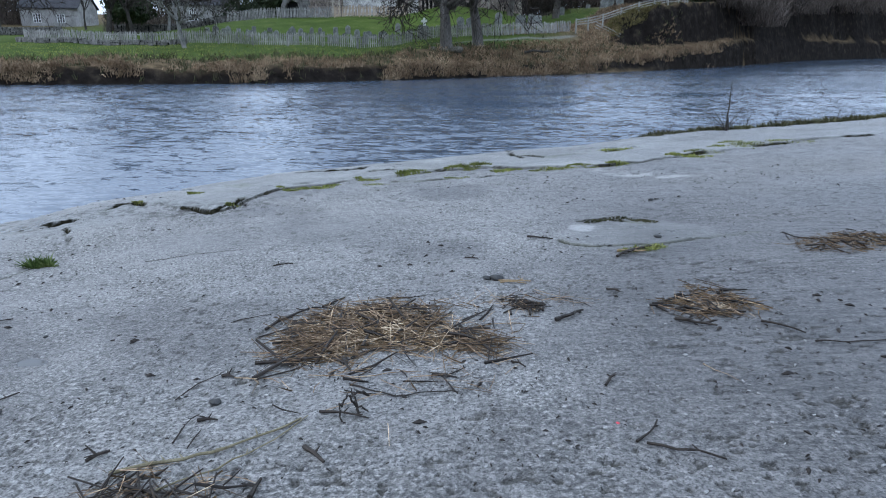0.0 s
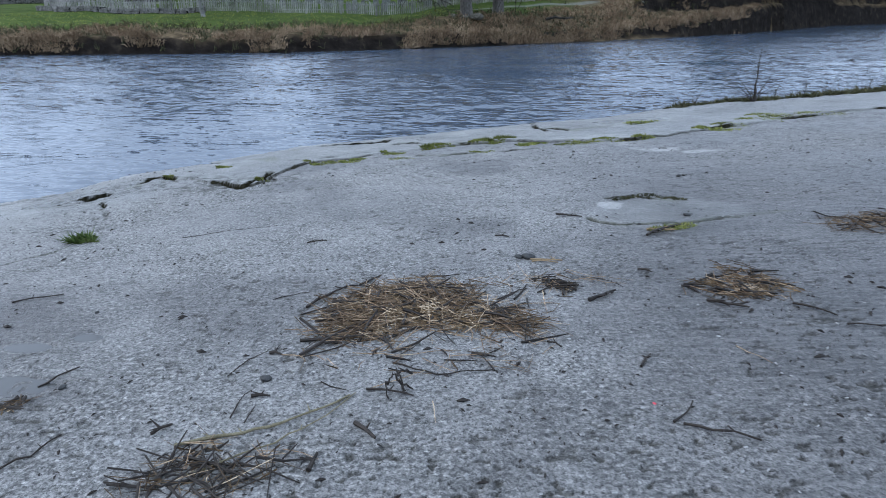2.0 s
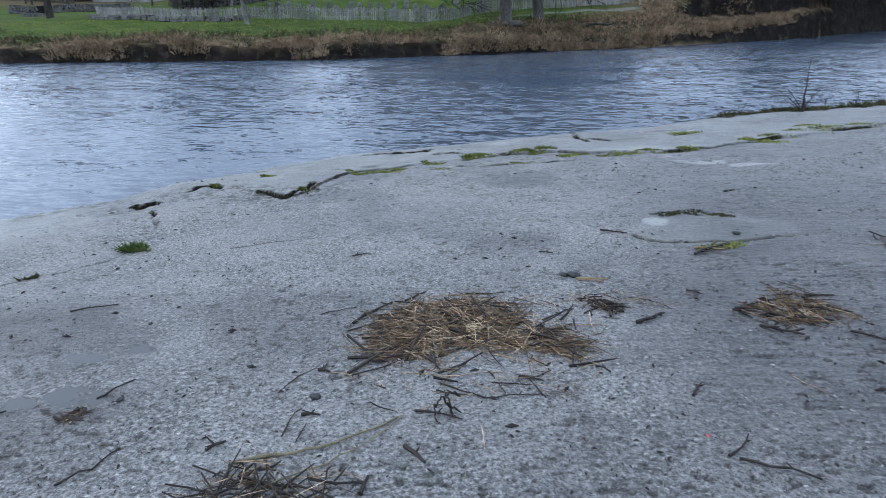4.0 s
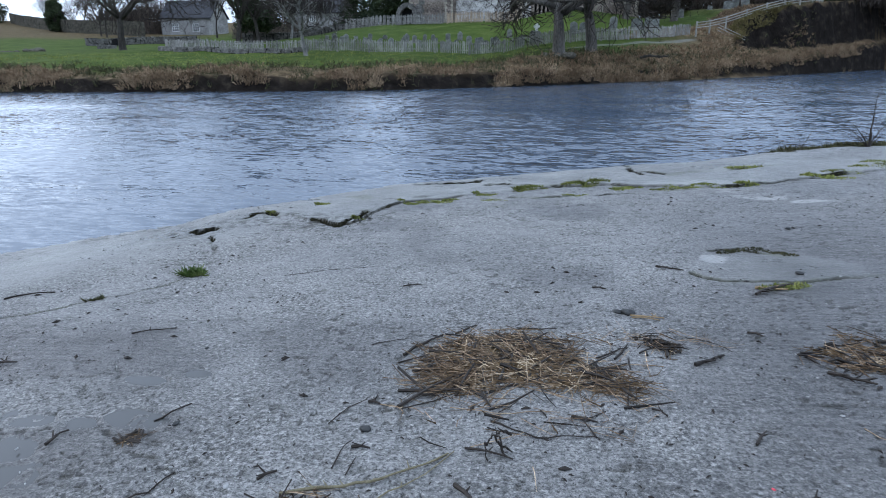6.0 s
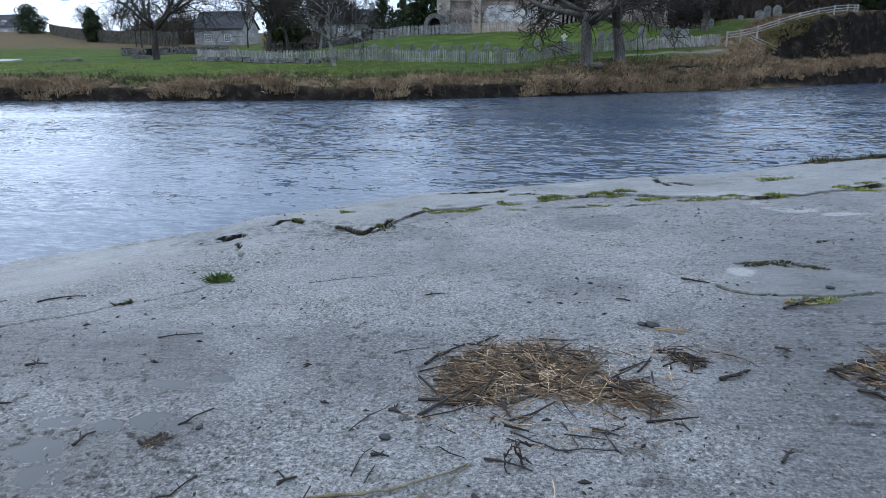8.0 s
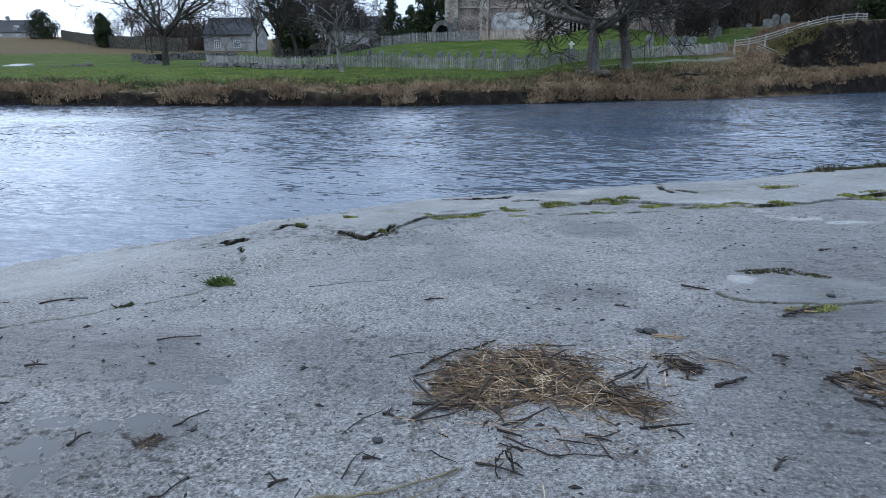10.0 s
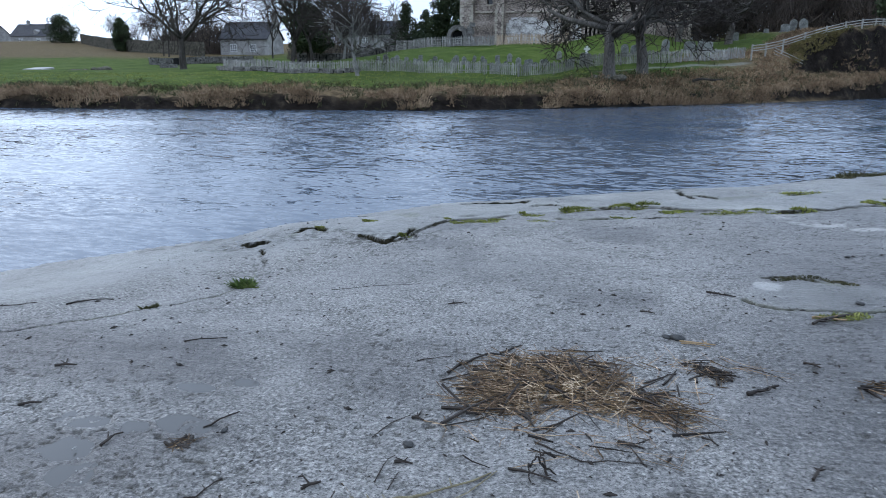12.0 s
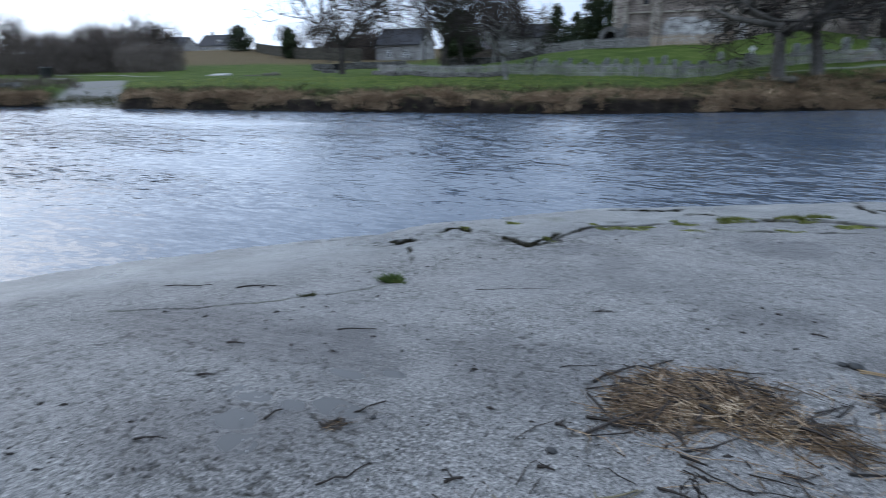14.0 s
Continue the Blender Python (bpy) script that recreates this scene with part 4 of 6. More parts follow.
k = 100
for x, y, w, h in ((-104, 72, 13, 6.6), (-112, 71, 11, 7.6), (-92, 76, 11, 5.2), (-121, 70, 12, 6.2), (-129, 68, 13, 8.2), (-142, 66, 16, 7.5), (-98, 80, 10, 8.2), (-107, 78, 9, 8.8)):
    k += 1
    thicket(x, y, w, h, k, "brown leafless thicket behind the riverside road", 3400, mat=BROWN_THICKET)
for x, y, w, h in ((27, 68.5, 7, 4.0), (31, 74, 8, 4.5), (36, 81, 9, 5.0), (42, 89, 10, 5.5), (50, 98, 12, 6), (60, 107, 14, 6.5), (74, 121, 18, 7.5), (92, 138, 24, 9), (112, 156, 26, 9), (30, 84, 14, 7), (45, 110, 18, 8), (66, 128, 22, 9)):
    k += 1
    thicket(x, y, w, h, k, "dark brown leafless scrub on the river cliff", 3000, name="scrub")
for x, y, w, h in ((4, 92, 16, 8), (16, 92, 16, 8), (28, 96, 18, 9), (-8, 96, 14, 7), (40, 100, 18, 9)):
    k += 1
    thicket(x, y, w, h, k, "dark leafless wood floor behind the churchyard", 6500, name="scrub")
for x, y, w, h in ((-43, 97, 8, 4.0), (-47, 98, 7, 3.5), (-82, 116, 8, 5.0), (-74, 114, 7, 6.2), (-78.5, 115, 6, 5.6), (-89, 121, 8, 4.6)):
    k += 1
    thicket(x, y, w, h, k, "brown leafless shrubs beside the stone cottage", 2400, name="shrubbery")
thicket(-52, 30.5, 9, 1.1, 150, "low red-brown bramble bank beside the slip", 1500, name="bramble_bank")

# ---- rough grass along the far bank ----
def tussocks(name, label, spots, mat, seed, length=(0.25, 0.55), blades=9, width=0.03):
    rng = random.Random(seed)
    s = Shape()
    for x, y, z in spots:
        lean = rng.uniform(0, 6.28)
        k = rng.uniform(0.6, 1.3)
        for b in range(blades):
            a, r = lean + rng.gauss(0, 1.1), rng.uniform(0.3, 0.97)
            ln = rng.uniform(*length) * k
            bx, by = x + rng.gauss(0, 0.09), y + rng.gauss(0, 0.09)
            s.blade((bx, by, z - 0.05), (bx + math.cos(a) * ln * r, by + math.sin(a) * ln * r, z + ln * math.sqrt(max(0.05, 1 - r * r)) * 0.9 - 0.1 * r), width * rng.uniform(0.7, 1.5), (0, 0, ln * 0.22))
    return tagged(part(name, s, mat), label, "grass", kind="stuff")


rs = np.random.default_rng(7)
n = 10500
tx = np.where(np.arange(n) < 9000, rs.uniform(-50, 27, n), rs.uniform(9, 24, n))
td = np.where(tx > -4, 0.22, 0.4) + np.abs(rs.normal(0.5, 1.0, n)) + np.where((tx > 3.5) & (rs.random(n) < 0.75), rs.uniform(0, 6.5, n), 0)
kk = np.interp(tx, [-400, -60, -20, -3, 10, 30, 400], [0.2, 0.3, 0.32, 0.7, 1.1, 1.2, 1.0])
ty = np.interp(tx, FAR_X, FAR_Y) + td * np.sqrt(1 + kk * kk)
keep = (rough_noise(tx, ty * 0.6, 2.2, 3, 77) > -0.2 - 0.5 * (tx > 0)) & (slip_offset(tx, ty) > 3.6) & ((tx < 13.2) | (td < np.interp(tx, [13, 16, 20, 24], [2.9, 2.6, 1.8, 1.2]))) & ((np.abs(ty - (46.6 + 0.9 * (tx - 1.0))) > 1.2) | (tx > 9.8) | (tx < -1))
tx, ty = tx[keep], ty[keep]
tz = ground_height(tx, ty)
tussocks("bank_grass", "dead tan tussock grass along the far riverbank", list(zip(tx, ty, tz)), TUSSOCK, 3, (0.16, 0.42))
n = 3000
tx = rs.uniform(-50, 24, n)
ty = np.interp(tx, FAR_X, FAR_Y) + rs.uniform(0.05, 0.6, n) * np.where(tx > 8, 2.2, 1.0)
keep = (rough_noise(tx, ty * 0, 1.7, 3, 78) > np.where(tx > 2, -0.5, 0.05)) & (slip_offset(tx, ty) > 3.8)
tx, ty = tx[keep], ty[keep]
tussocks("bank_grass", "dead tan grass hanging over the broken bank", list(zip(tx, ty, ground_height(tx, ty) + 0.08)), TUSSOCK, 9, (0.2, 0.5), 8)
n = 2600
tx = rs.uniform(-48, 20, n)
ty = np.interp(tx, FAR_X, FAR_Y) + np.abs(rs.normal(2.6, 1.5, n))
tussocks("bank_grass", "dull green grass between the tussocks", list(zip(tx, ty, ground_height(tx, ty))), DULL_GRASS, 4, (0.2, 0.45), 6, 0.03)
n = 5200
tx, ty = rs.uniform(-48, 6, n), rs.uniform(33, 47, n)
ok = far_distance(tx, ty) > 3.0
tx, ty = tx[ok], ty[ok]
tussocks("field_grass", "short green winter grass in the field", list(zip(tx, ty, ground_height(tx, ty))), MOSS, 6, (0.07, 0.16), 5, 0.03)
n = 1100
tx = rs.uniform(12.6, 17.5, n)
td = rs.uniform(2.9, 4.6, n)
ty = np.interp(tx, FAR_X, FAR_Y) + td * np.sqrt(1 + 1.15 ** 2)
tz = ground_height(tx, ty)
keep = tz > np.interp(tx, [12.6, 14, 17.5], [1.6, 2.3, 3.7])
tussocks("cliff_top_grass", "olive grass hanging over the brow of the cliff", list(zip(tx[keep], ty[keep], tz[keep])), OLIVE_GRASS, 12, (0.2, 0.42), 7, 0.035)
n = 1500
tx = rs.uniform(12, 24, n)
ty = np.interp(tx, FAR_X, FAR_Y) + rs.uniform(7.5, 13, n)
tussocks("cliff_top_grass", "olive and tan grass on the cliff top", list(zip(tx, ty, ground_height(tx, ty))), TUSSOCK, 8, (0.25, 0.5), 6, 0.035)

# ---- fences ----
def along(line, gap):
    """Evenly spaced places on a broken line, with the heading there in degrees."""
    out, left = [], 0.0
    for (ax, ay), (bx, by) in zip(line, line[1:]):
        ln = math.hypot(bx - ax, by - ay)
        h = math.degrees(math.atan2(by - ay, bx - ax))
        while left < ln:
            t = left / ln
            out.append((ax + (bx - ax) * t, ay + (by - ay) * t, h))
            left += gap
        left -= ln
    return out


def picket_fence(line, height, mat, label, seed, lift=0.0):
    rng = random.Random(seed)
    f = thing("picket_fence", label, "fence", at=(line[0][0], line[0][1], 0))
    ox, oy = line[0]
    posts = along(line, 2.4)
    for x, y, h in posts:
        z = float(ground_height(x, y)) + lift
        part("post", Shape().box((-0.05, 0.03, -0.3), (0.05, 0.13, height * 1.04), Matrix.Translation((x - ox, y - oy, z)) @ pose(0, 0, 0, 0, 0, h), 0.9), mat, f)
    for (ax, ay, h), (bx, by, _) in zip(posts, posts[1:]):
        za, zb = float(ground_height(ax, ay)) + lift, float(ground_height(bx, by)) + lift
        for up in (0.3, 0.78):
            part("rail", Shape().tube([(ax - ox, ay - oy, za + height * up), (bx - ox, by - oy, zb + height * up)], [0.035, 0.035], 4), mat, f)
    s = Shape()
    for x, y, h in along(line, 0.135):
        z = float(ground_height(x, y)) + lift
        if rng.random() < 0.02:
            continue
        top = height * rng.uniform(0.93, 1.06)
        s.prism([(-0.04, 0.06), (0.04, 0.06), (0.04, top - 0.06), (0, top), (-0.04, top - 0.06)], -0.045, -0.02,
                Matrix.Translation((x - ox, y - oy, z)) @ pose(0, 0, 0, 0, rng.gauss(0, 1.5), h))
    tagged(part("paling", s, mat, f), kind="stuff")
    return f


picket_fence([(-32.2, 50.5), (-29.5, 48.6), (-22.8, 47), (-14.5, 46.2), (-7.5, 46), (-2.6, 47), (3.5, 50), (9.1, 55)], 0.86, PICKET, "long silvered wooden picket fence round the churchyard", 5, 0.02)
picket_fence([(-22, 66), (-16.4, 66), (-12.0, 66.2)], 1.0, PICKET, "silvered picket fence on the churchyard mound", 7)
picket_fence([(-11.7, 66.2), (-4.8, 66)], 1.05, NEW_WOOD, "newer tan picket fence below the church wall", 8)


def rail_fence(line, heights, height, label):
    f = thing("rail_fence", label, "fence", at=(line[0][0], line[0][1], 0))
    ox, oy = line[0]
    pts = []
    lx = [p[0] for p in line]
    for x, y, h in along(line, 1.75):
        pts.append((x, y, float(np.interp(x, lx, heights)), h))
    for x, y, z, h in pts:
        part("post", Shape().box((-0.05, -0.05, -1.2), (0.05, 0.05, height + 0.06), Matrix.Translation((x - ox, y - oy, z)) @ pose(0, 0, 0, 0, 0, h), 0.92), RAIL, f)
    for (ax, ay, az, _), (bx, by, bz, _) in zip(pts, pts[1:]):
        for up in (0.32, 0.62, 0.95):
            d = Vector((bx - ax, by - ay, bz - az))
            a = math.degrees(math.atan2(d.y, d.x))
            tilt = -math.degrees(math.atan2(d.z, math.hypot(d.x, d.y)))
            m = Matrix.Translation((ax - ox, ay - oy, az + height * up)) @ pose(0, 0, 0, 0, tilt, a)
            part("rail", Shape().box((0, -0.08, -0.032), (d.length, -0.052, 0.032), m), RAIL, f)
    return f


rail_fence([(9.6, 55.0), (11.5, 57.0), (13.9, 58.0), (16.2, 59.0), (19.1, 61.0), (20.9, 63.0), (21.4, 66)], [2.43, 2.68, 3.45, 4.15, 4.62, 4.7, 4.84], 0.6, "pale weathered post and rail fence climbing to the cliff top")
fallen = thing("fallen_rails", "pale broken fence rails hanging down the cliff", "fence", at=(11.4, 56.6, 2.45))
for dz in (0.0, 0.22, 0.42):
    part("rail", Shape().tube([(0, -0.4, dz), (2.0, -0.8, dz - 0.95)], [0.03, 0.026], 5), RAIL, fallen)


# ---- dry stone walls ----
def stone_wall(line, height, label, seed, size=0.3, lift=0.0, thick=0.3, mat=None):
    """Courses of rough blocks, each with its own size and tilt, over a dark core."""
    rng = random.Random(seed)
    s, core = Shape(), Shape()
    ox, oy = line[0]
    for row in range(max(2, int(height / (size * 0.6)))):
        for x, y, h in along(line, size * 1.05):
            z = float(ground_height(x, y)) + lift + row * size * 0.6
            w, t = size * rng.uniform(0.35, 0.6), size * rng.uniform(0.24, 0.34)
            m = Matrix.Translation((x - ox + rng.gauss(0, 0.04), y - oy, z)) @ pose(0, 0, 0, rng.gauss(0, 4), rng.gauss(0, 4), h + rng.gauss(0, 5))
            s.box((-w, -thick / 2 - rng.uniform(0, 0.05), -t + 0.1), (w, thick / 2, t + 0.1), m, rng.uniform(0.8, 0.97))
    pts = along(line, 1.2)
    for (ax, ay, h), (bx, by, _) in zip(pts, pts[1:]):
        z = float(ground_height(ax, ay)) + lift
        core.box((0, -thick * 0.3, -0.4), (math.hypot(bx - ax, by - ay) + 0.02, thick * 0.3, height * 0.9), Matrix.Translation((ax - ox, ay - oy, z)) @ pose(0, 0, 0, 0, 0, h))
    t = thing("stone_wall", label, "wall", at=(ox, oy, 0))
    tagged(part("stones", s, mat or DRY_WALL, t), kind="stuff")
    part("core", core, VOID, t)
    return t


stone_wall([(-32.5, 50.2), (-29.6, 48.3), (-22.8, 46.7), (-18.5, 46.3)], 0.32, "low dry stone retaining wall under the fence", 3, 0.28)
stone_wall([(-58.5, 75), (-56, 76), (-51.4, 80), (-47, 81)], 1.0, "grey dry stone wall in the field", 4, 0.24)
stone_wall([(-50, 66), (-48, 66)], 0.3, "tumbled remains of a dry stone wall", 14, 0.3)
stone_wall([(-137, 150), (-112, 130), (-96, 118), (-81, 110), (-70, 104)], 2.4, "tall grey-brown boundary wall along the hill", 5, 0.5, thick=0.5, mat=DARK_ROCK)
stone_wall([(-38, 76), (-28, 77), (-22, 78)], 1.2, "low stone garden wall behind the graveyard", 6, 0.4)

# ---- churchyard ----
def gravestone_mesh(kind, w, h, t):
    if kind == 0:
        out = [(-w, 0), (w, 0), (w, h * 0.72)] + [(w * math.cos(a), h * 0.72 + h * 0.28 * math.sin(a)) for a in (0.5, 1.0, 1.57, 2.1, 2.6)] + [(-w, h * 0.72)]
    elif kind == 1:
        out = [(-w, 0), (w, 0), (w, h * 0.8), (w * 0.7, h * 0.82), (w * 0.45, h * 0.95), (0, h), (-w * 0.45, h * 0.95), (-w * 0.7, h * 0.82), (-w, h * 0.8)]
    elif kind == 2:
        out = [(-w, 0), (w, 0), (w, h * 0.93), (0, h), (-w, h * 0.93)]
    else:
        out = [(-w, 0), (w, 0), (w, 0.15 * h), (w * 0.3, 0.2 * h), (w * 0.25, 0.6 * h), (w * 0.8, 0.62 * h), (w * 0.8, 0.78 * h), (w * 0.25, 0.8 * h), (w * 0.22, h), (-w * 0.22, h), (-w * 0.25, 0.8 * h), (-w * 0.8, 0.78 * h), (-w * 0.8, 0.62 * h), (-w * 0.25, 0.6 * h), (-w * 0.3, 0.2 * h), (-w, 0.15 * h)]
    s = Shape().prism(out, -t, t)
    return s.box((-w * 1.2, -t * 1.8, -0.3), (w * 1.2, t * 1.8, 0.06))


shapes = [gravestone_mesh(0, 0.3, 0.95, 0.06).mesh("gravestone", GRAVE), gravestone_mesh(1, 0.32, 1.05, 0.06).mesh("gravestone", GRAVE), gravestone_mesh(2, 0.28, 0.8, 0.07).mesh("gravestone", GRAVE),
          gravestone_mesh(3, 0.3, 1.15, 0.08).mesh("gravestone", GRAVE), gravestone_mesh(0, 0.38, 0.7, 0.07).mesh("gravestone", GRAVE)]
words = ["round-topped grey gravestone behind the picket fence", "shouldered grey gravestone behind the picket fence", "plain upright grey gravestone behind the picket fence", "grey stone cross grave marker behind the fence", "broad low grey gravestone behind the picket fence"]
rng = random.Random(17)


def grave(x, y, kind, scale=1.0):
    g = tagged(new("gravestone", shapes[kind]), words[kind], "gravestone", "churchyard graves")
    g.matrix_basis = pose(x, y, float(ground_height(x, y)) - 0.03, rng.gauss(0, 4), rng.gauss(0, 4), rng.gauss(0, 12)) @ Matrix.Diagonal((scale, scale, scale, 1))


for i in range(30):
    x = -18.8 + i * 0.56 + rng.gauss(0, 0.4)
    grave(x, 51.5 + rng.gauss(0, 1.2), rng.choice([0, 0, 1, 1, 2, 3, 4]), rng.uniform(0.36, 0.72))
for i in range(20):
    grave(-20 + i * 0.95 + rng.gauss(0, 0.3), 53.8 + rng.gauss(0, 0.9), rng.choice([0, 1, 2, 4]), rng.uniform(0.45, 0.75))
for x, y, k, s in ((0.4, 53.2, 0, 1.0), (1.2, 54, 4, 1.1), (5.2, 55.5, 4, 1.1), (6.1, 56, 0, 1.0), (6.8, 57, 2, 1), (3.4, 55, 0, 1), (10.7, 70, 0, 0.9), (14.9, 70, 4, 1.1), (15.6, 70.5, 0, 1.15), (16.6, 70.5, 1, 1.2), (13.3, 70, 4, 0.6)):
    grave(x, y, k, s)
cross = thing("cross_monument", "white marble cross on a stepped grey plinth", "monument", at=(-2.3, 50.0, float(ground_height(-2.3, 50.0))))
part("plinth", Shape().box((-0.42, -0.35, -0.3), (0.42, 0.35, 0.4)).box((-0.3, -0.25, 0.4), (0.3, 0.25, 0.78), None, 0.85), GRAVE, cross)
part("cross", Shape().box((-0.1, -0.08, 0.78), (0.1, 0.08, 1.3), None, 0.8).box((-0.22, -0.07, 1.02), (0.22, 0.07, 1.16)), WHITE_STONE, cross)

# ---- church ----
church = thing("church", "tall weathered pinkish stone abbey church with buttresses and lancets", "church", at=(-17.0, 75.0, 3.3))
L, H = 24.0, 13.0
holes = [(2.85, 4.6, 0.6, 5.5), (8.6, 5.0, 0.9, 5.0), (14.3, 0.0, 2.2, 4.2), (18.3, 4.4, 0.9, 5.0), (21.8, 4.4, 0.9, 5.0)]


def pierced_wall(length, height, thick, openings):
    """A wall along x from 0, with pointed openings (x, sill, width, height) right through it."""
    s = Shape()
    x = 0.0
    for ox_, sill, w, h in openings:
        a, b = ox_ - w / 2, ox_ + w / 2
        s.box((x, 0, -1.5), (a, thick, height))
        if sill > 0:
            s.box((a, 0, -1.5), (b, thick, sill))
        spring = sill + h - w * 0.9
        for side in (-1, 1):
            out = [(ox_ + side * w / 2, spring)]
            for i in range(1, 7):
                t = i / 6
                out.append((ox_ + side * w / 2 * (1 - t ** 1.7), spring + w * 0.9 * math.sin(t * math.pi / 2)))
            out += [(ox_, height), (ox_ + side * w / 2, height)]
            s.prism(out if side < 0 else out[::-1], 0, thick)
        x = b
    s.box((x, 0, -1.5), (length, thick, height))
    return s


part("wall", pierced_wall(L, H, 0.9, holes), STONE, church)
part("wall", Shape().box((0, 0.9, -1.5), (0.9, 11, H)), STONE, church)
part("wall", Shape().box((L - 0.9, 0.9, -1.5), (L, 11, H)), STONE, church)
part("wall", Shape().box((0, 10.2, -1.5), (L, 11, H)), STONE, church)
part("roof", Shape().prism([(-0.4, H), (11.4, H), (5.5, H + 4.6)], 0, L, Matrix.Rotation(radians(90), 4, "Z") @ Matrix.Diagonal((1, -1, 1, 1))), SLATE, church)
part("rubble_facing", Shape().box((4.75, -0.12, -0.8), (12.9, -0.004, 2.6)).box((5.0, -0.11, 2.6), (10.4, -0.004, 2.95)).box((5.3, -0.1, 2.95), (8.1, -0.004, 3.2)), PALE_STONE, church, "pale patched rubble masonry")
for bx, bw, bd, bh in ((0.45, 1.5, 1.0, 11.0), (4.15, 0.9, 1.1, 10.5), (11.6, 0.9, 0.8, 10.5), (16.6, 1.0, 0.9, 10.5), (20.1, 0.9, 0.9, 10.5), (23.3, 1.4, 1.0, 11.0)):
    s = Shape().box((bx - bw / 2, -bd, -1.5), (bx + bw / 2, -0.004, bh * 0.5)).box((bx - bw * 0.42, -bd * 0.72, bh * 0.5), (bx + bw * 0.42, -0.004, bh))
    s.prism([(bx - bw * 0.42, bh), (bx + bw * 0.42, bh), (bx, bh + 0.7)], -bd * 0.72, -0.004)
    s.box((bx - bw * 0.56, -bd - 0.06, bh * 0.5 - 0.12), (bx + bw * 0.56, -0.004, bh * 0.5))
    buttress = part("buttress", s, STONE, church)
    for row in range(18):
        for side in (-1, 1):
            w = bw * (0.30 if (row + (side > 0)) % 2 else 0.18)
            ex = bx + side * bw / 2
            part("quoin", Shape().box((min(ex, ex - side * w), -bd - 0.02, row * 0.25), (max(ex, ex - side * w), -bd + 0.05, row * 0.25 + 0.23)), QUOIN, buttress)
for ox_, sill, w, h in holes:
    # the doorway gets a near-black sheet in place of its unlit inside
    win = part("window" if sill else "doorway", Shape().box((ox_ - w / 2, 0.5, sill), (ox_ + w / 2, 0.54, sill + h)), GLASS if sill else VOID, church)
    if sill:
        part("sill", Shape().box((ox_ - w / 2 - 0.12, -0.1, sill - 0.16), (ox_ + w / 2 + 0.12, 0.3, sill)), QUOIN, win)
    else:
        for i in range(6):
            part("shaft", Shape().tube([(ox_ - w / 2 + w * i / 5, 0.12, -0.5), (ox_ - w / 2 + w * i / 5, 0.12, 3.2)], [0.11, 0.11], 8), STONE, win)
part("string_course", Shape().box((0, -0.14, 3.72), (L, -0.004, 3.88)), QUOIN, church)
part("plinth_course", Shape().box((0, -0.2, -1.5), (L, -0.125, 0.5)), STONE, church)

arch = thing("ruined_arch", "small ruined stone archway with a dark opening", "arch", at=(-15.9, 67.2, float(ground_height(-15.9, 67.2)) - 0.1))
rng = random.Random(9)
s = Shape()
for i in range(16):
    a = math.pi * i / 15
    x, z = 0.85 * math.cos(a), 0.9 + 1.0 * math.sin(a)
    s.box((-0.2, -0.35, -0.16), (0.24, 0.35, 0.18), Matrix.Translation((x, 0, z)) @ pose(0, 0, 0, rng.gauss(0, 5), -math.degrees(a) + rng.gauss(0, 7), rng.gauss(0, 8)), 0.85)
for side in (-0.88, 0.88):
    for r in range(4):
        s.box((-0.24, -0.38, -0.14), (0.24, 0.38, 0.15), Matrix.Translation((side, 0, r * 0.28)) @ pose(0, 0, 0, rng.gauss(0, 3), rng.gauss(0, 3), rng.gauss(0, 8)), 0.93)
for r in range(7):
    s.box((-0.3, -0.4, -0.18), (0.3, 0.4, 0.2), Matrix.Translation((1.3 + rng.gauss(0, 0.12), 0.1, r * 0.36)) @ pose(0, 0, 0, rng.gauss(0, 4), rng.gauss(0, 6), rng.gauss(0, 10)), 0.85)
part("stones", s, DRY_WALL, arch)
# near-black sheet added for the shade under the arch
part("opening", Shape().box((-0.75, 0.3, -0.2), (0.75, 0.34, 1.6)), VOID, arch)


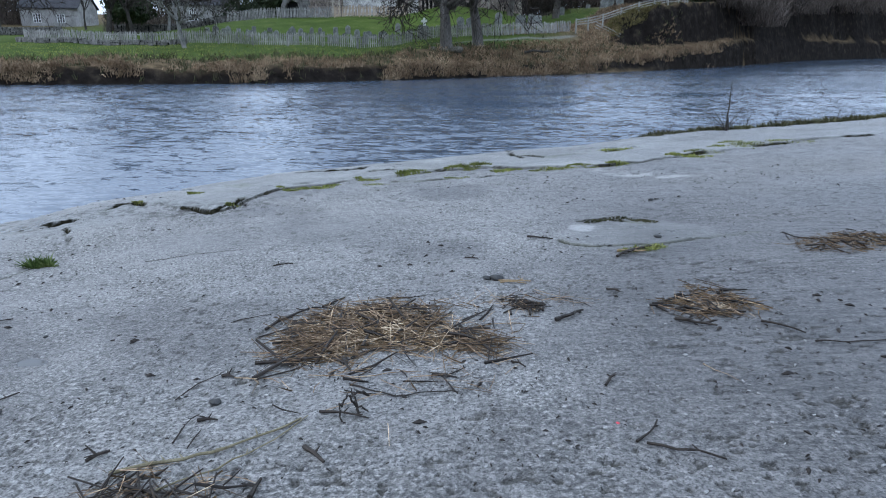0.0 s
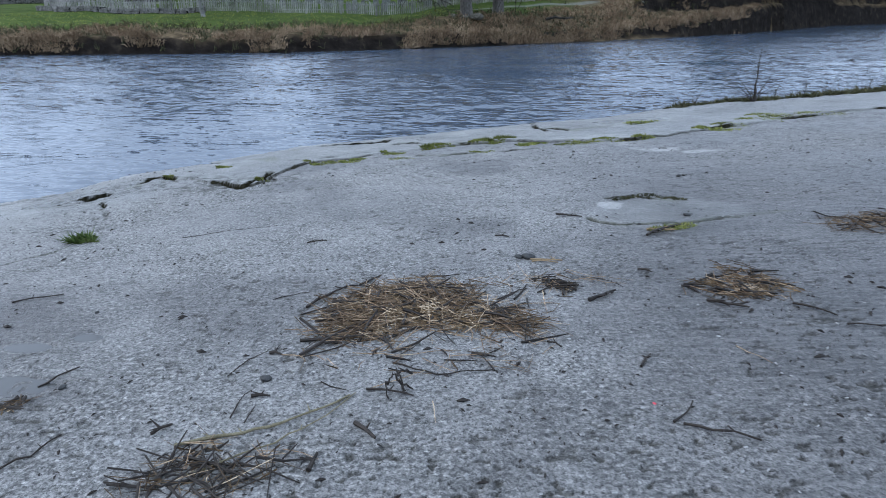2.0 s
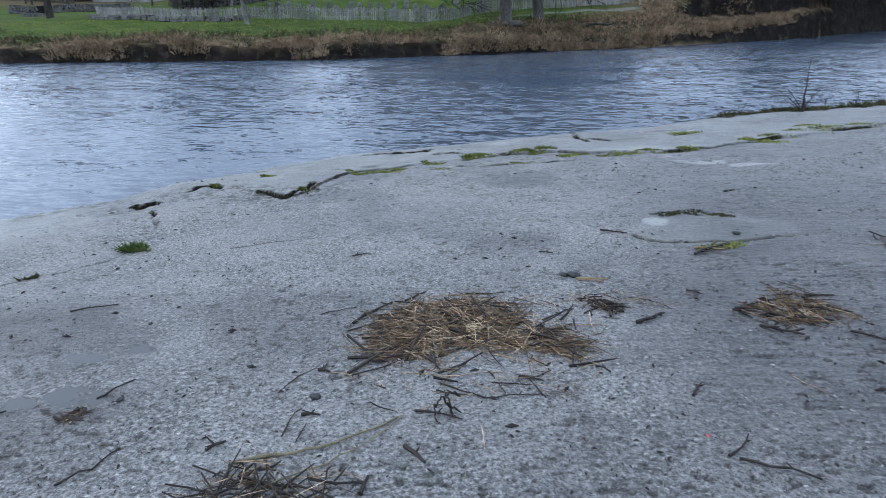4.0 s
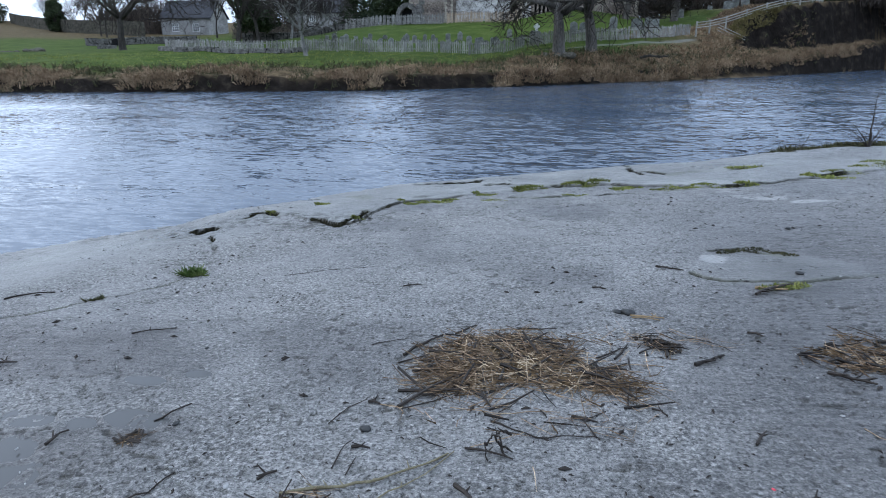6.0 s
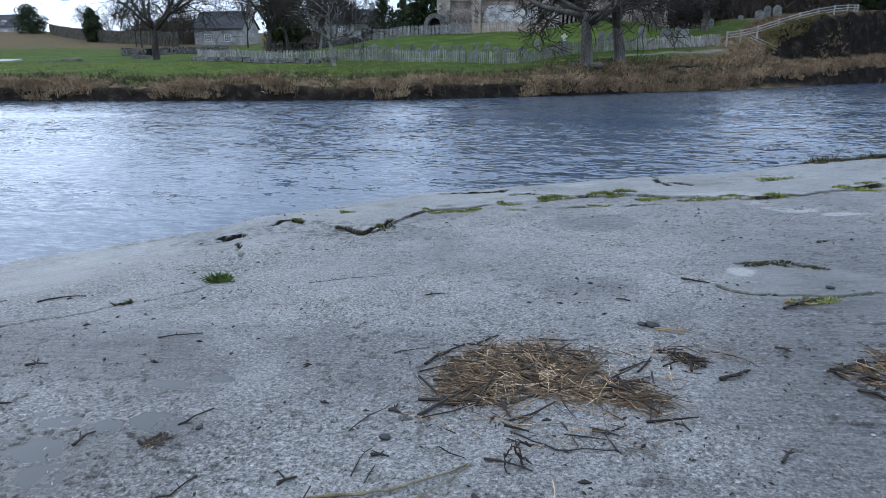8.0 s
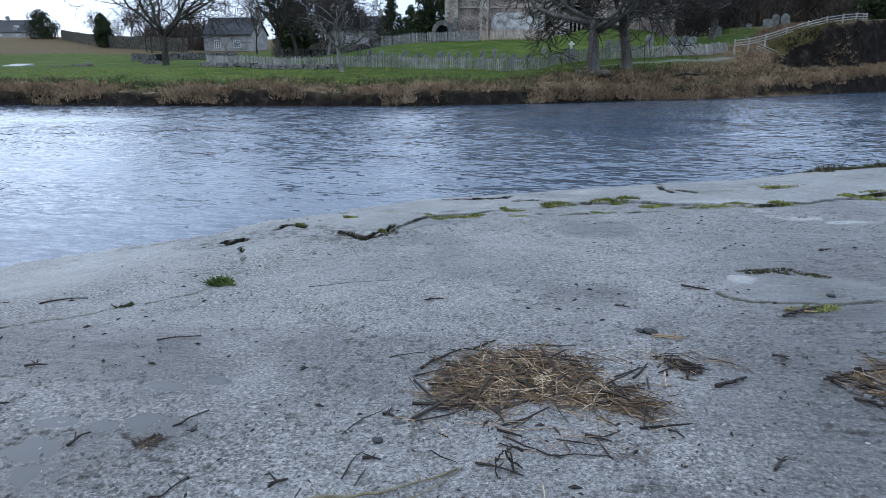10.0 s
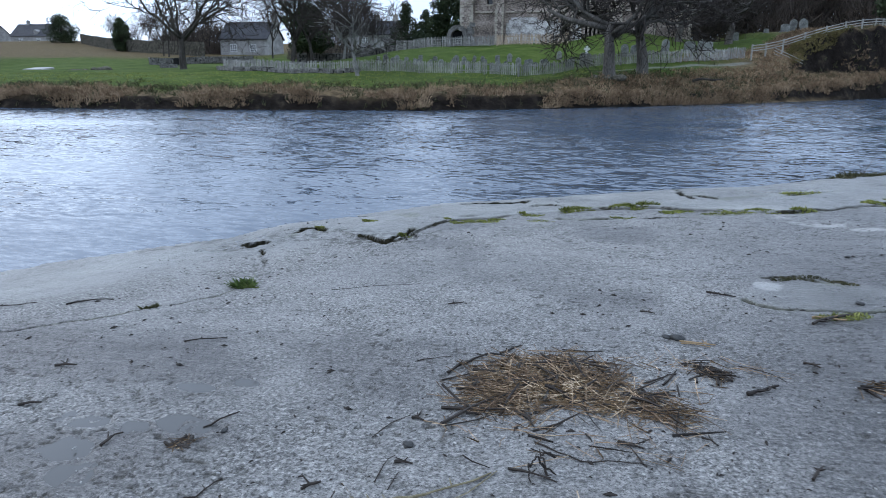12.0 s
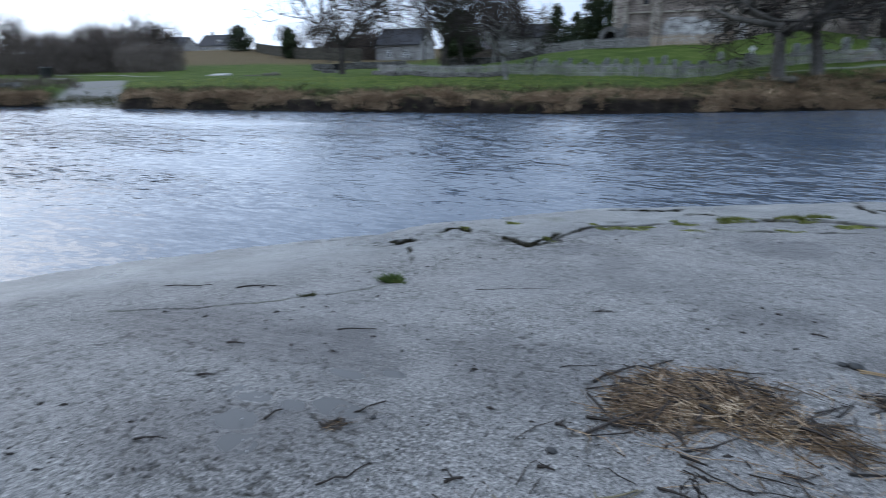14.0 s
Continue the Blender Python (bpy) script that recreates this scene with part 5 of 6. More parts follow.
# ---- houses ----
def house(x, y, w, depth, eave, ridge, turn, label, windows, chimneys, gable=False, dormers=()):
    z = float(ground_height(x, y)) - 0.3
    h = thing("house", label, "house", at=(x, y, z), turn=turn)
    part("wall", Shape().box((0, 0, -1), (w, depth, eave)).prism([(0, eave), (depth, eave), (depth / 2, ridge)], 0, 0.3, Matrix.Rotation(radians(90), 4, "Z") @ Matrix.Diagonal((1, -1, 1, 1)))
         .prism([(0, eave), (depth, eave), (depth / 2, ridge)], w - 0.3, w, Matrix.Rotation(radians(90), 4, "Z") @ Matrix.Diagonal((1, -1, 1, 1))), HOUSE_STONE, h)
    o = [(-0.3, eave - 0.02), (-0.3, eave + 0.12), (depth / 2, ridge + 0.16), (depth + 0.3, eave + 0.12), (depth + 0.3, eave - 0.02), (depth / 2, ridge + 0.02)]
    roof = Shape().prism(o, -0.25, w + 0.25, Matrix.Rotation(radians(90), 4, "Z") @ Matrix.Diagonal((1, -1, 1, 1)))
    rf = part("roof", roof, SLATE, h)
    for cx in chimneys:
        part("chimney", Shape().box((cx - 0.45, depth / 2 - 0.4, ridge - 0.6), (cx + 0.45, depth / 2 + 0.4, ridge + 1.1)).box((cx - 0.52, depth / 2 - 0.47, ridge + 1.1), (cx + 0.52, depth / 2 + 0.47, ridge + 1.25)).box((cx - 0.12, depth / 2 - 0.12, ridge + 1.25), (cx + 0.12, depth / 2 + 0.12, ridge + 1.6)), HOUSE_STONE, rf)
    for wx_, wz, ww, wh in windows:
        win = part("window", Shape().box((wx_ - ww / 2, -0.012, wz), (wx_ + ww / 2, -0.004, wz + wh)), GLASS, h)
        fr = Shape().box((wx_ - ww / 2 - 0.06, -0.05, wz - 0.06), (wx_ + ww / 2 + 0.06, -0.013, wz)).box((wx_ - ww / 2 - 0.06, -0.05, wz + wh), (wx_ + ww / 2 + 0.06, -0.013, wz + wh + 0.06))
        for i in range(4):
            fx = wx_ - ww / 2 + ww * i / 3
            fr.box((fx - 0.04, -0.045, wz), (fx + 0.04, -0.013, wz + wh))
        for i in range(1, 3):
            fr.box((wx_ - ww / 2, -0.04, wz + wh * i / 3 - 0.035), (wx_ + ww / 2, -0.013, wz + wh * i / 3 + 0.035))
        part("frame", fr, WHITE_PAINT, win)
        part("lintel", Shape().box((wx_ - ww / 2 - 0.2, -0.03, wz + wh + 0.065), (wx_ + ww / 2 + 0.2, -0.004, wz + wh + 0.3)), HOUSE_STONE, win)
    for dx in dormers:
        part("dormer", Shape().box((dx - 0.7, 0.2, eave + 0.2), (dx + 0.7, 2.0, eave + 1.4)).prism([(dx - 0.85, eave + 1.4), (dx + 0.85, eave + 1.4), (dx, eave + 2.1)], 0.1, 2.2), HOUSE_STONE, rf)
    return h


house(-70.4, 110, 9.5, 6.0, 3.0, 6.0, 0, "grey stone cottage with a slate roof behind bare trees", [(2.7, 0.9, 1.2, 1.2), (6.6, 0.9, 1.2, 1.2)], (9.6,))
house(-55.2, 130, 12.0, 6.0, 3.7, 6.4, 0, "grey stone house with white windows and slate roof", [(5.2, 0.3, 1.7, 1.0), (5.2, 2.2, 1.2, 0.9), (8.4, 0.3, 0.6, 1.0), (2.2, 0.3, 1.2, 1.0)], (6.9, 10.8))
house(-192, 180, 16, 8.0, 2.6, 6.4, 0, "low hilltop house with a dark roof and dormer", [(4, 0.8, 1.4, 1.1), (11, 0.8, 1.4, 1.1)], (4.0,), dormers=(10.0,))
house(-216, 182, 14, 8.0, 2.6, 6.0, 0, "low hilltop house with a dark roof", [(5, 0.8, 1.4, 1.1)], (3.0,))

# ---- in the field ----
def boulder_heap(x, y, count, spread, size, seed, label, mat):
    rng = random.Random(seed)
    t = thing("boulder_heap", label, "rocks", at=(x, y, float(ground_height(x, y))))
    for i in range(count):
        bm = bmesh.new()
        bmesh.ops.create_icosphere(bm, subdivisions=2, radius=size * rng.uniform(0.5, 1.1))
        for v in bm.verts:
            v.co *= 1 + 0.25 * noise.noise(v.co * 2.1 / size + Vector((i * 3.1, seed, 0)))
            v.co.z *= 0.65
        me = bpy.data.meshes.new("boulder")
        bm.to_mesh(me)
        bm.free()
        me.materials.append(mat)
        ob = part("boulder", me, None, t)
        ob.location = (rng.uniform(-1, 1) * spread, rng.gauss(0, 0.3), size * 0.2 * rng.random())


boulder_heap(-54.6, 58, 9, 1.6, 0.28, 2, "low mossy heap of boulders in the grass", DARK_ROCK)
boulder_heap(-52.7, 60, 10, 1.4, 0.5, 3, "grey heap of boulders in the grass", DARK_ROCK)
boulder_heap(-0.55, 41.6, 12, 1.0, 0.3, 4, "mossy stones heaped round a tree's roots", DARK_ROCK)
cover = part("access_cover", Shape().box((-1.1, -1.0, -0.3), (1.1, 1.0, 0.12)), CHIP)
cover.location = (-61.0, 60.0, float(ground_height(-61.0, 60.0)) + 0.05)
cover.rotation_euler = (radians(6), 0, 0.1)
tagged(cover, "pale concrete access slab in the grass", "slab")
bin_ = thing("litter_bin", "black plastic litter bin beside the riverside road", "bin", at=(-79.5, 50.5, float(ground_height(-79.5, 50.5)) - 0.05))
part("body", Shape().box((-0.45, -0.45, 0), (0.45, 0.45, 1.3), None, 1.08), BLACK, bin_)
part("lid", Shape().box((-0.52, -0.52, 1.3), (0.52, 0.52, 1.45), None, 0.8), BLACK, bin_)
stone_wall([(-62, 23.5), (-50, 26.0), (-46.5, 27.5)], 0.5, "low stone river wall beside the slip", 7, 0.4)
log = part("driftwood", Shape().tube([(0, 0, 0), (0.6, 0.1, 0.12), (1.2, -0.1, 0.05), (1.8, 0.1, 0.1)], [0.09, 0.08, 0.07, 0.03], 7), BARK)
log.location = (4.6, 45.2, float(ground_height(4.6, 45.2)) + 0.04)
tagged(log, "grey fallen branch on the bank grass", "branch")

# ---- washed-up sticks, straw and stones on the slab ----
def stick(points, thick, label, mat=TWIG, name="stick", knots=2, seed=0, arch=0.006, group="washed-up sticks"):
    """A crooked stick lying through places on the slab."""
    rng = random.Random(seed + int(points[0][0] * 1000) + int(points[0][1] * 771))
    pts = []
    for (ax, ay), (bx, by) in zip(points, points[1:]):
        ln = math.hypot(bx - ax, by - ay)
        n = max(2, int(ln / 0.05))
        for i in range(n):
            t = i / n
            pts.append((ax + (bx - ax) * t + rng.gauss(0, 0.003), ay + (by - ay) * t + rng.gauss(0, 0.003)))
    pts.append(points[-1])
    cx, cy = pts[0]
    base = on_slab(cx, cy)
    s = Shape()
    path, rad = [], []
    for i, (x, y) in enumerate(pts):
        t = i / (len(pts) - 1)
        p = on_slab(x, y, thick * 0.75 + arch * math.sin(math.pi * t) * (0.5 + rng.random()))
        path.append((p[0] - base[0], p[1] - base[1], p[2] - base[2]))
        rad.append(0.8 * thick * (1.0 - 0.45 * t) * rng.uniform(0.8, 1.2))
    s.tube(path, rad, 6)
    for k in range(knots):
        i = rng.randrange(1, max(2, len(path) - 1))
        d = Vector((rng.gauss(0, 1), rng.gauss(0, 1), 0.4)).normalized()
        ln = rng.uniform(2, 5) * thick
        s.tube([path[i], tuple(Vector(path[i]) + d * ln)], [thick * 0.55, thick * 0.2], 4)
    ob = part(name, s, mat)
    ob.location = base
    return tagged(ob, label, "stick", group)


D1 = "short dark wet stick lying on the concrete"
for pts, th in (([(-1.25, 2.01), (-1.19, 2.07)], 0.011), ([(-0.95, 2.28), (-0.87, 2.27)], 0.009), ([(-0.48, 2.04), (-0.39, 1.94)], 0.012), ([(-0.59, 1.76), (-0.58, 1.86)], 0.012),
                ([(-1.0, 2.70), (-0.94, 2.67)], 0.01), ([(-2.31, 2.15), (-2.32, 2.30)], 0.009), ([(-3.39, 2.97), (-3.25, 3.0)], 0.011), ([(0.58, 3.22), (0.66, 3.26), (0.74, 3.34)], 0.015),
                ([(0.67, 2.01), (0.73, 2.06), (0.78, 2.15)], 0.007), ([(0.66, 2.45), (0.73, 2.56)], 0.009), ([(1.56, 3.07), (1.70, 2.91)], 0.009), ([(-0.62, 2.95), (-0.55, 3.0)], 0.008),
                ([(-3.1, 2.45), (-3.0, 2.5)], 0.01), ([(-0.05, 2.62), (0.06, 2.58)], 0.008), ([(0.3, 2.72), (0.36, 2.66)], 0.007), ([(0.95, 3.7), (1.02, 3.66)], 0.009), ([(0.12, 4.6), (0.22, 4.58)], 0.009)):
    stick(pts, th, D1, seed=3)
D2 = "long thin dark twig lying on the concrete"
for pts, th in (([(-1.70, 1.78), (-1.66, 1.86), (-1.62, 1.93), (-1.61, 2.03)], 0.0065), ([(0.70, 1.99), (0.78, 1.95), (0.85, 1.93), (0.92, 1.88)], 0.0075), ([(-1.12, 2.47), (-1.08, 2.61), (-1.02, 2.72)], 0.004),
                ([(-0.98, 2.12), (-0.99, 2.24), (-0.97, 2.34)], 0.0045), ([(-0.91, 2.07), (-0.91, 2.2)], 0.004), ([(-0.48, 2.31), (-0.38, 2.28), (-0.28, 2.25)], 0.008), ([(0.09, 3.29), (0.18, 3.36), (0.26, 3.44)], 0.006),
                ([(0.3, 3.6), (0.45, 3.63)], 0.007), ([(1.69, 2.81), (1.76, 2.8), (1.84, 2.77), (2.0, 2.8)], 0.006), ([(0.64, 5.18), (0.74, 5.08), (0.83, 5.05)], 0.011), ([(1.17, 3.15), (1.25, 3.09), (1.33, 3.02)], 0.013),
                ([(-0.97, 3.26), (-0.9, 3.4), (-0.80, 3.58)], 0.012), ([(-1.97, 2.43), (-1.92, 2.5), (-1.87, 2.59)], 0.006), ([(-2.85, 3.5), (-2.6, 3.62)], 0.007), ([(-2.4, 4.9), (-1.9, 5.1), (-1.7, 5.2)], 0.0035),
                ([(-1.3, 4.6), (-1.15, 4.62)], 0.008), ([(0.05, 2.45), (0.0, 2.58), (0.1, 2.68)], 0.005), ([(-0.4, 2.55), (-0.2, 2.42), (0.05, 2.46)], 0.005), ([(-0.72, 3.6), (-0.62, 3.75)], 0.009),
                ([(0.6, 3.62), (0.75, 3.5), (0.8, 3.42)], 0.004), ([(-4.5, 4.2), (-4.2, 4.4)], 0.01), ([(-5.2, 4.0), (-4.9, 4.1), (-4.8, 4.2)], 0.008), ([(-2.75, 1.75), (-2.6, 1.82)], 0.007), ([(-1.2, 3.4), (-1.0, 3.52)], 0.004)):
    stick(pts, th, D2, seed=5, knots=3)
for pts, th in (([(0.33, 3.99), (0.42, 3.96), (0.53, 3.95)], 0.008), ([(0.34, 3.95), (0.5, 3.92)], 0.006), ([(1.19, 4.45), (1.34, 4.57), (1.49, 4.67)], 0.016), ([(1.22, 4.6), (1.42, 4.55)], 0.012)):
    stick(pts, th, "stripped tan twig lying on the concrete", TAN_TWIG if th < 0.014 else TWIG, seed=6)
for pts, th in (([(-0.94, 2.67), (-0.87, 2.65), (-0.81, 2.61)], 0.004), ([(-0.6, 2.66), (-0.35, 2.62), (-0.1, 2.66)], 0.003), ([(0.0, 3.12), (0.25, 3.2), (0.42, 3.19)], 0.004), ([(1.12, 2.62), (1.2, 2.45)], 0.003), ([(-0.2, 2.2), (-0.18, 2.05)], 0.003)):
    stick(pts, th, "thin straw-coloured stem lying on the concrete", STRAW, name="stem", knots=0, seed=7)
stick([(-1.12, 1.93), (-1.0, 1.97), (-0.89, 1.99), (-0.8, 2.03), (-0.72, 2.08), (-0.62, 2.17), (-0.54, 2.26)], 0.0085, "long pale grey-brown root trailing across the slab", ROOT, name="root", knots=5)
stick([(-1.0, 1.75), (-0.85, 1.86), (-0.75, 1.93), (-0.6, 2.1), (-0.52, 2.28)], 0.005, "thin pale root trailing across the slab", ROOT, name="root", knots=4)
for i, (x, y, r) in enumerate(((-0.36, 2.27, 0.05), (-0.31, 2.36, 0.07))):
    pts = [(x + r * math.cos(a) * 0.7, y + r * math.sin(a)) for a in np.linspace(0.4 + i, 4.2 + i, 9)]
    stick(pts, 0.007, "curled dark root standing off the concrete", TWIG, name="root", knots=4, arch=0.05)


def lump(x, y, size, mat, name, label, category, flat=0.6, group=""):
    bm = bmesh.new()
    bmesh.ops.create_icosphere(bm, subdivisions=2, radius=size * 0.8)
    for v in bm.verts:
        v.co *= 1 + 0.35 * noise.noise(v.co * 1.6 / size + Vector((x * 5, y * 5, 1)))
        v.co.z *= flat
        v.co.x *= 1.35
    me = bpy.data.meshes.new(name)
    bm.to_mesh(me)
    bm.free()
    me.materials.append(mat)
    me.shade_smooth()
    ob = tagged(new(name, me), label, category, group)
    size *= 0.8
    ob.matrix_basis = pose(*on_slab(x, y, size * flat * 0.55), 0, 0, (x * 97 + y * 31) % 180)
    return ob


for x, y, r in ((-1.83, 2.39, 0.018), (-0.94, 2.435, 0.026), (1.62, 4.95, 0.03), (0.32, 4.04, 0.045), (0.26, 4.06, 0.03), (-0.75, 3.6, 0.016), (-2.2, 3.3, 0.014), (-1.55, 2.7, 0.011), (2.05, 6.6, 0.03)):
    lump(x, y, r, PEBBLE, "pebble", "small dark wet pebble on the concrete", "pebble", group="pebbles on the slab")
for x, y, r in ((-1.35, 1.96, 0.014), (1.08, 2.73, 0.01), (0.1, 2.72, 0.009), (1.0, 2.9, 0.007), (0.9, 2.2, 0.007), (-0.35, 1.95, 0.006)):
    lump(x, y, r, CHIP, "stone_chip", "small pale stone chip on the concrete", "stone", 0.5, "stone chips on the slab")
lump(0.64, 2.15, 0.008, material("pink_plastic", [(0.5, 0.06, 0.08), (0.62, 0.1, 0.12)], 20, 0.4, 0.1), "scrap", "tiny pink plastic scrap on the concrete", "scrap", 0.4)


def straw_heap(name, label, outline, count, height, seed, length=(0.08, 0.3), wood=0.07, dark=0.42, width=0.0038):
    """A loose heap of crossing stems: each spot is x, y, radius, weight; stems lie flat, piled highest in the middle."""
    rng = random.Random(seed)
    t = thing(name, label, "straw heap", at=on_slab(outline[0][0], outline[0][1]))
    ox, oy, oz = t.location
    pale, damp, sticks = Shape(), Shape(), Shape()
    wt = [o[3] for o in outline]
    for i in range(count):
        cx, cy, r, _ = rng.choices(outline, wt)[0]
        a, q = rng.uniform(0, 6.28), r * math.sqrt(rng.random()) * (1.0 if rng.random() < 0.8 else 1.35)
        x, y = cx + q * math.cos(a), cy + q * math.sin(a)
        pile = height * max(0.06, 1 - (q / r) ** 2)
        h = rng.random() * pile + 0.004
        d = rng.gauss(-0.35, 0.5) if rng.random() < 0.12 else rng.uniform(-1.57, 1.57)
        ln = rng.uniform(*length) * (1 if rng.random() < 0.85 else 1.5)
        dx, dy, tilt = math.cos(d) * ln / 2, math.sin(d) * ln / 2, rng.gauss(0, 0.07) * ln
        z = slab_plane(x, y)
        za, zb = slab_plane(x - dx, y - dy), slab_plane(x + dx, y + dy)
        p = [(x - dx - ox, y - dy - oy, max(z + h - tilt, za + 0.003) - oz), (x + rng.gauss(0, 0.008) - ox, y + rng.gauss(0, 0.008) - oy, z + h + 0.003 - oz), (x + dx - ox, y + dy - oy, max(z + h + tilt, zb + 0.003) - oz)]
        w = width * rng.uniform(0.4, 1.15)
        if rng.random() < wood:
            sticks.tube(p, [w * 1.7, w * 1.5, w * 0.8], 5)
        else:
            # stems low in the heap are more often dark
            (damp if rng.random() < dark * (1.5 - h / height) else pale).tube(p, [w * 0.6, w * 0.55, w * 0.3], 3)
    tagged(part("straw", pale, STRAW, t), "pale dry straw", kind="stuff")
    tagged(part("damp_straw", damp, DARK_STRAW, t), "dark straw", kind="stuff")
    tagged(part("twig_litter", sticks, TWIG, t), "thin dark twigs", kind="stuff")
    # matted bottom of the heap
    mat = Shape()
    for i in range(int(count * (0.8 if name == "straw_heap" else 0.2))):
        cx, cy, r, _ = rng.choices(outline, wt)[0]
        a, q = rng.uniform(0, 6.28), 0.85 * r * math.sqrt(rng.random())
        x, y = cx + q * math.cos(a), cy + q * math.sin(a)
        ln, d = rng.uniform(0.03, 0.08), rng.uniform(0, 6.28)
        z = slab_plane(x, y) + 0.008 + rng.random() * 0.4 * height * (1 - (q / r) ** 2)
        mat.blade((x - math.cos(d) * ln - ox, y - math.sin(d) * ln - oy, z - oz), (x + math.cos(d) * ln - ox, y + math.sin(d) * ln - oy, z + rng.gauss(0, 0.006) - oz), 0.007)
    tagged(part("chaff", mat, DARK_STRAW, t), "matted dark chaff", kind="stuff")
    return t


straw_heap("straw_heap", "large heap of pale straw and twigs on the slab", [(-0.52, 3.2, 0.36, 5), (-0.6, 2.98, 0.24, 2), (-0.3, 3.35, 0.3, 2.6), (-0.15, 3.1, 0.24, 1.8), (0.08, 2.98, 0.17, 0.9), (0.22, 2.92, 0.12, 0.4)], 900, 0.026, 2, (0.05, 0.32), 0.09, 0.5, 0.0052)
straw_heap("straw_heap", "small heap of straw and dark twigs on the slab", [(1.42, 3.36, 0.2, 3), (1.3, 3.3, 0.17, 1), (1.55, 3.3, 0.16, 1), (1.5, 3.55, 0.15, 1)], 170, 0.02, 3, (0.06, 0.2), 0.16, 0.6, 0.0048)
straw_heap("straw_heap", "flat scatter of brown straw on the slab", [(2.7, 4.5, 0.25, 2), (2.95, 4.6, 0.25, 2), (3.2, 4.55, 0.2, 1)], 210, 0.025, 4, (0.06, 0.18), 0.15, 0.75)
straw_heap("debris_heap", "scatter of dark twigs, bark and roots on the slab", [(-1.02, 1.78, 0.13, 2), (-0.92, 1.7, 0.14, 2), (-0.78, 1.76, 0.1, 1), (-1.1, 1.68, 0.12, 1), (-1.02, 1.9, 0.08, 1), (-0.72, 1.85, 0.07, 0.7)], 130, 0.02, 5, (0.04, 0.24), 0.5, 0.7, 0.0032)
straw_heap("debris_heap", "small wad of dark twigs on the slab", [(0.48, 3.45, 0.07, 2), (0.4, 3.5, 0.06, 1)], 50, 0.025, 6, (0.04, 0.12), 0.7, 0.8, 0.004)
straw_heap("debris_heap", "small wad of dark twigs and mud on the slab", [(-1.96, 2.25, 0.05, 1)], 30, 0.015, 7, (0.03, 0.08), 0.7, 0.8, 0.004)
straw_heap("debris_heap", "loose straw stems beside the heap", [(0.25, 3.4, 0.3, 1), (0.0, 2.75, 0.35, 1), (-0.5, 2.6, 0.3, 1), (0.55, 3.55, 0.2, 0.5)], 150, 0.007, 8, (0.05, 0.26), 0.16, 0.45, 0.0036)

# fine litter over the whole slab
rng = random.Random(23)
s = Shape()
px = np.array([rng.uniform(-5, 4.5) for _ in range(4200)])
py = np.array([1.3 + 7.5 * rng.random() ** 1.6 for _ in range(4200)])
thickly = rough_noise(px, py, 0.8, 3, 61) + np.where(px > 0.2, 0.18, 0.0)
pz = slab_height(px, py)
for x, y, z, q in zip(px, py, pz, thickly):
    if q < rng.uniform(-0.25, 0.35):
        continue
    ln, d = rng.uniform(0.003, 0.011) * (1 + 1.6 * (rng.random() < 0.15)), rng.uniform(0, 6.28)
    p = Vector((math.cos(d) * ln, math.sin(d) * ln, 0))
    s.tube([(x - p.x, y - p.y, z + 0.002), (x, y, z + 0.005), (x + p.x, y + p.y, z + 0.002)], [0.002, ln * 0.4, 0.002], 4)
tagged(part("litter", s, TWIG), "fine dark bark crumbs scattered over the concrete", "litter", kind="stuff")
s = Shape()
for i in range(700):
    x, y = rng.uniform(-4, 4), 1.3 + 5.5 * rng.random() ** 1.5
    z = slab_plane(x, y) + 0.004
    ln, d = rng.uniform(0.003, 0.008), rng.uniform(0, 6.28)
    s.tube([(x - math.cos(d) * ln, y - math.sin(d) * ln, z), (x + math.cos(d) * ln, y + math.sin(d) * ln, z + 0.002)], [ln * 0.6, ln * 0.5], 5)
tagged(part("grit", s, CHIP), "pale stone grit scattered over the concrete", "grit", kind="stuff")


# ---- moss, grass and weeds along the cracks ----
def moss_tuft(spots, height, label, mat=MOSS, seed=0, count=160, group="moss in the cracks"):
    rng = random.Random(seed)
    t = thing("moss_tuft", label, "moss", group, at=on_slab(spots[0][0], spots[0][1]), kind="")
    ox, oy, oz = t.location
    s = Shape()
    spread = []
    for i in range(count * len(spots)):
        x, y, r = spots[i % len(spots)]
        a, q = rng.uniform(0, 6.28), r * math.sqrt(rng.random())
        bx = x + q * math.cos(a) * 1.6
        spread.append((bx, y + q * math.sin(a) * 0.9 + 0.07 * math.sin(bx * 9 + seed), q / r, y))
    ground_z = slab_height(np.array([p[0] for p in spread]), np.array([p[1] for p in spread]))
    for (bx, by, edge_, y), z in zip(spread, ground_z):
        z = max(float(z), slab_plane(bx, by) - 0.1) - 0.01
        ln = height * rng.uniform(0.3, 1.1) * (1.15 - edge_ * 0.6) + 0.012
        s.blade((bx - ox, by - oy, z - oz), (bx + rng.gauss(0, 0.5) * height - ox, by + rng.gauss(0, 0.5) * height - oy, z + ln - oz), rng.uniform(0.004, 0.012) * (1 + y / 8))
    tagged(part("moss_growth", s, mat, t), kind="stuff")
    return t


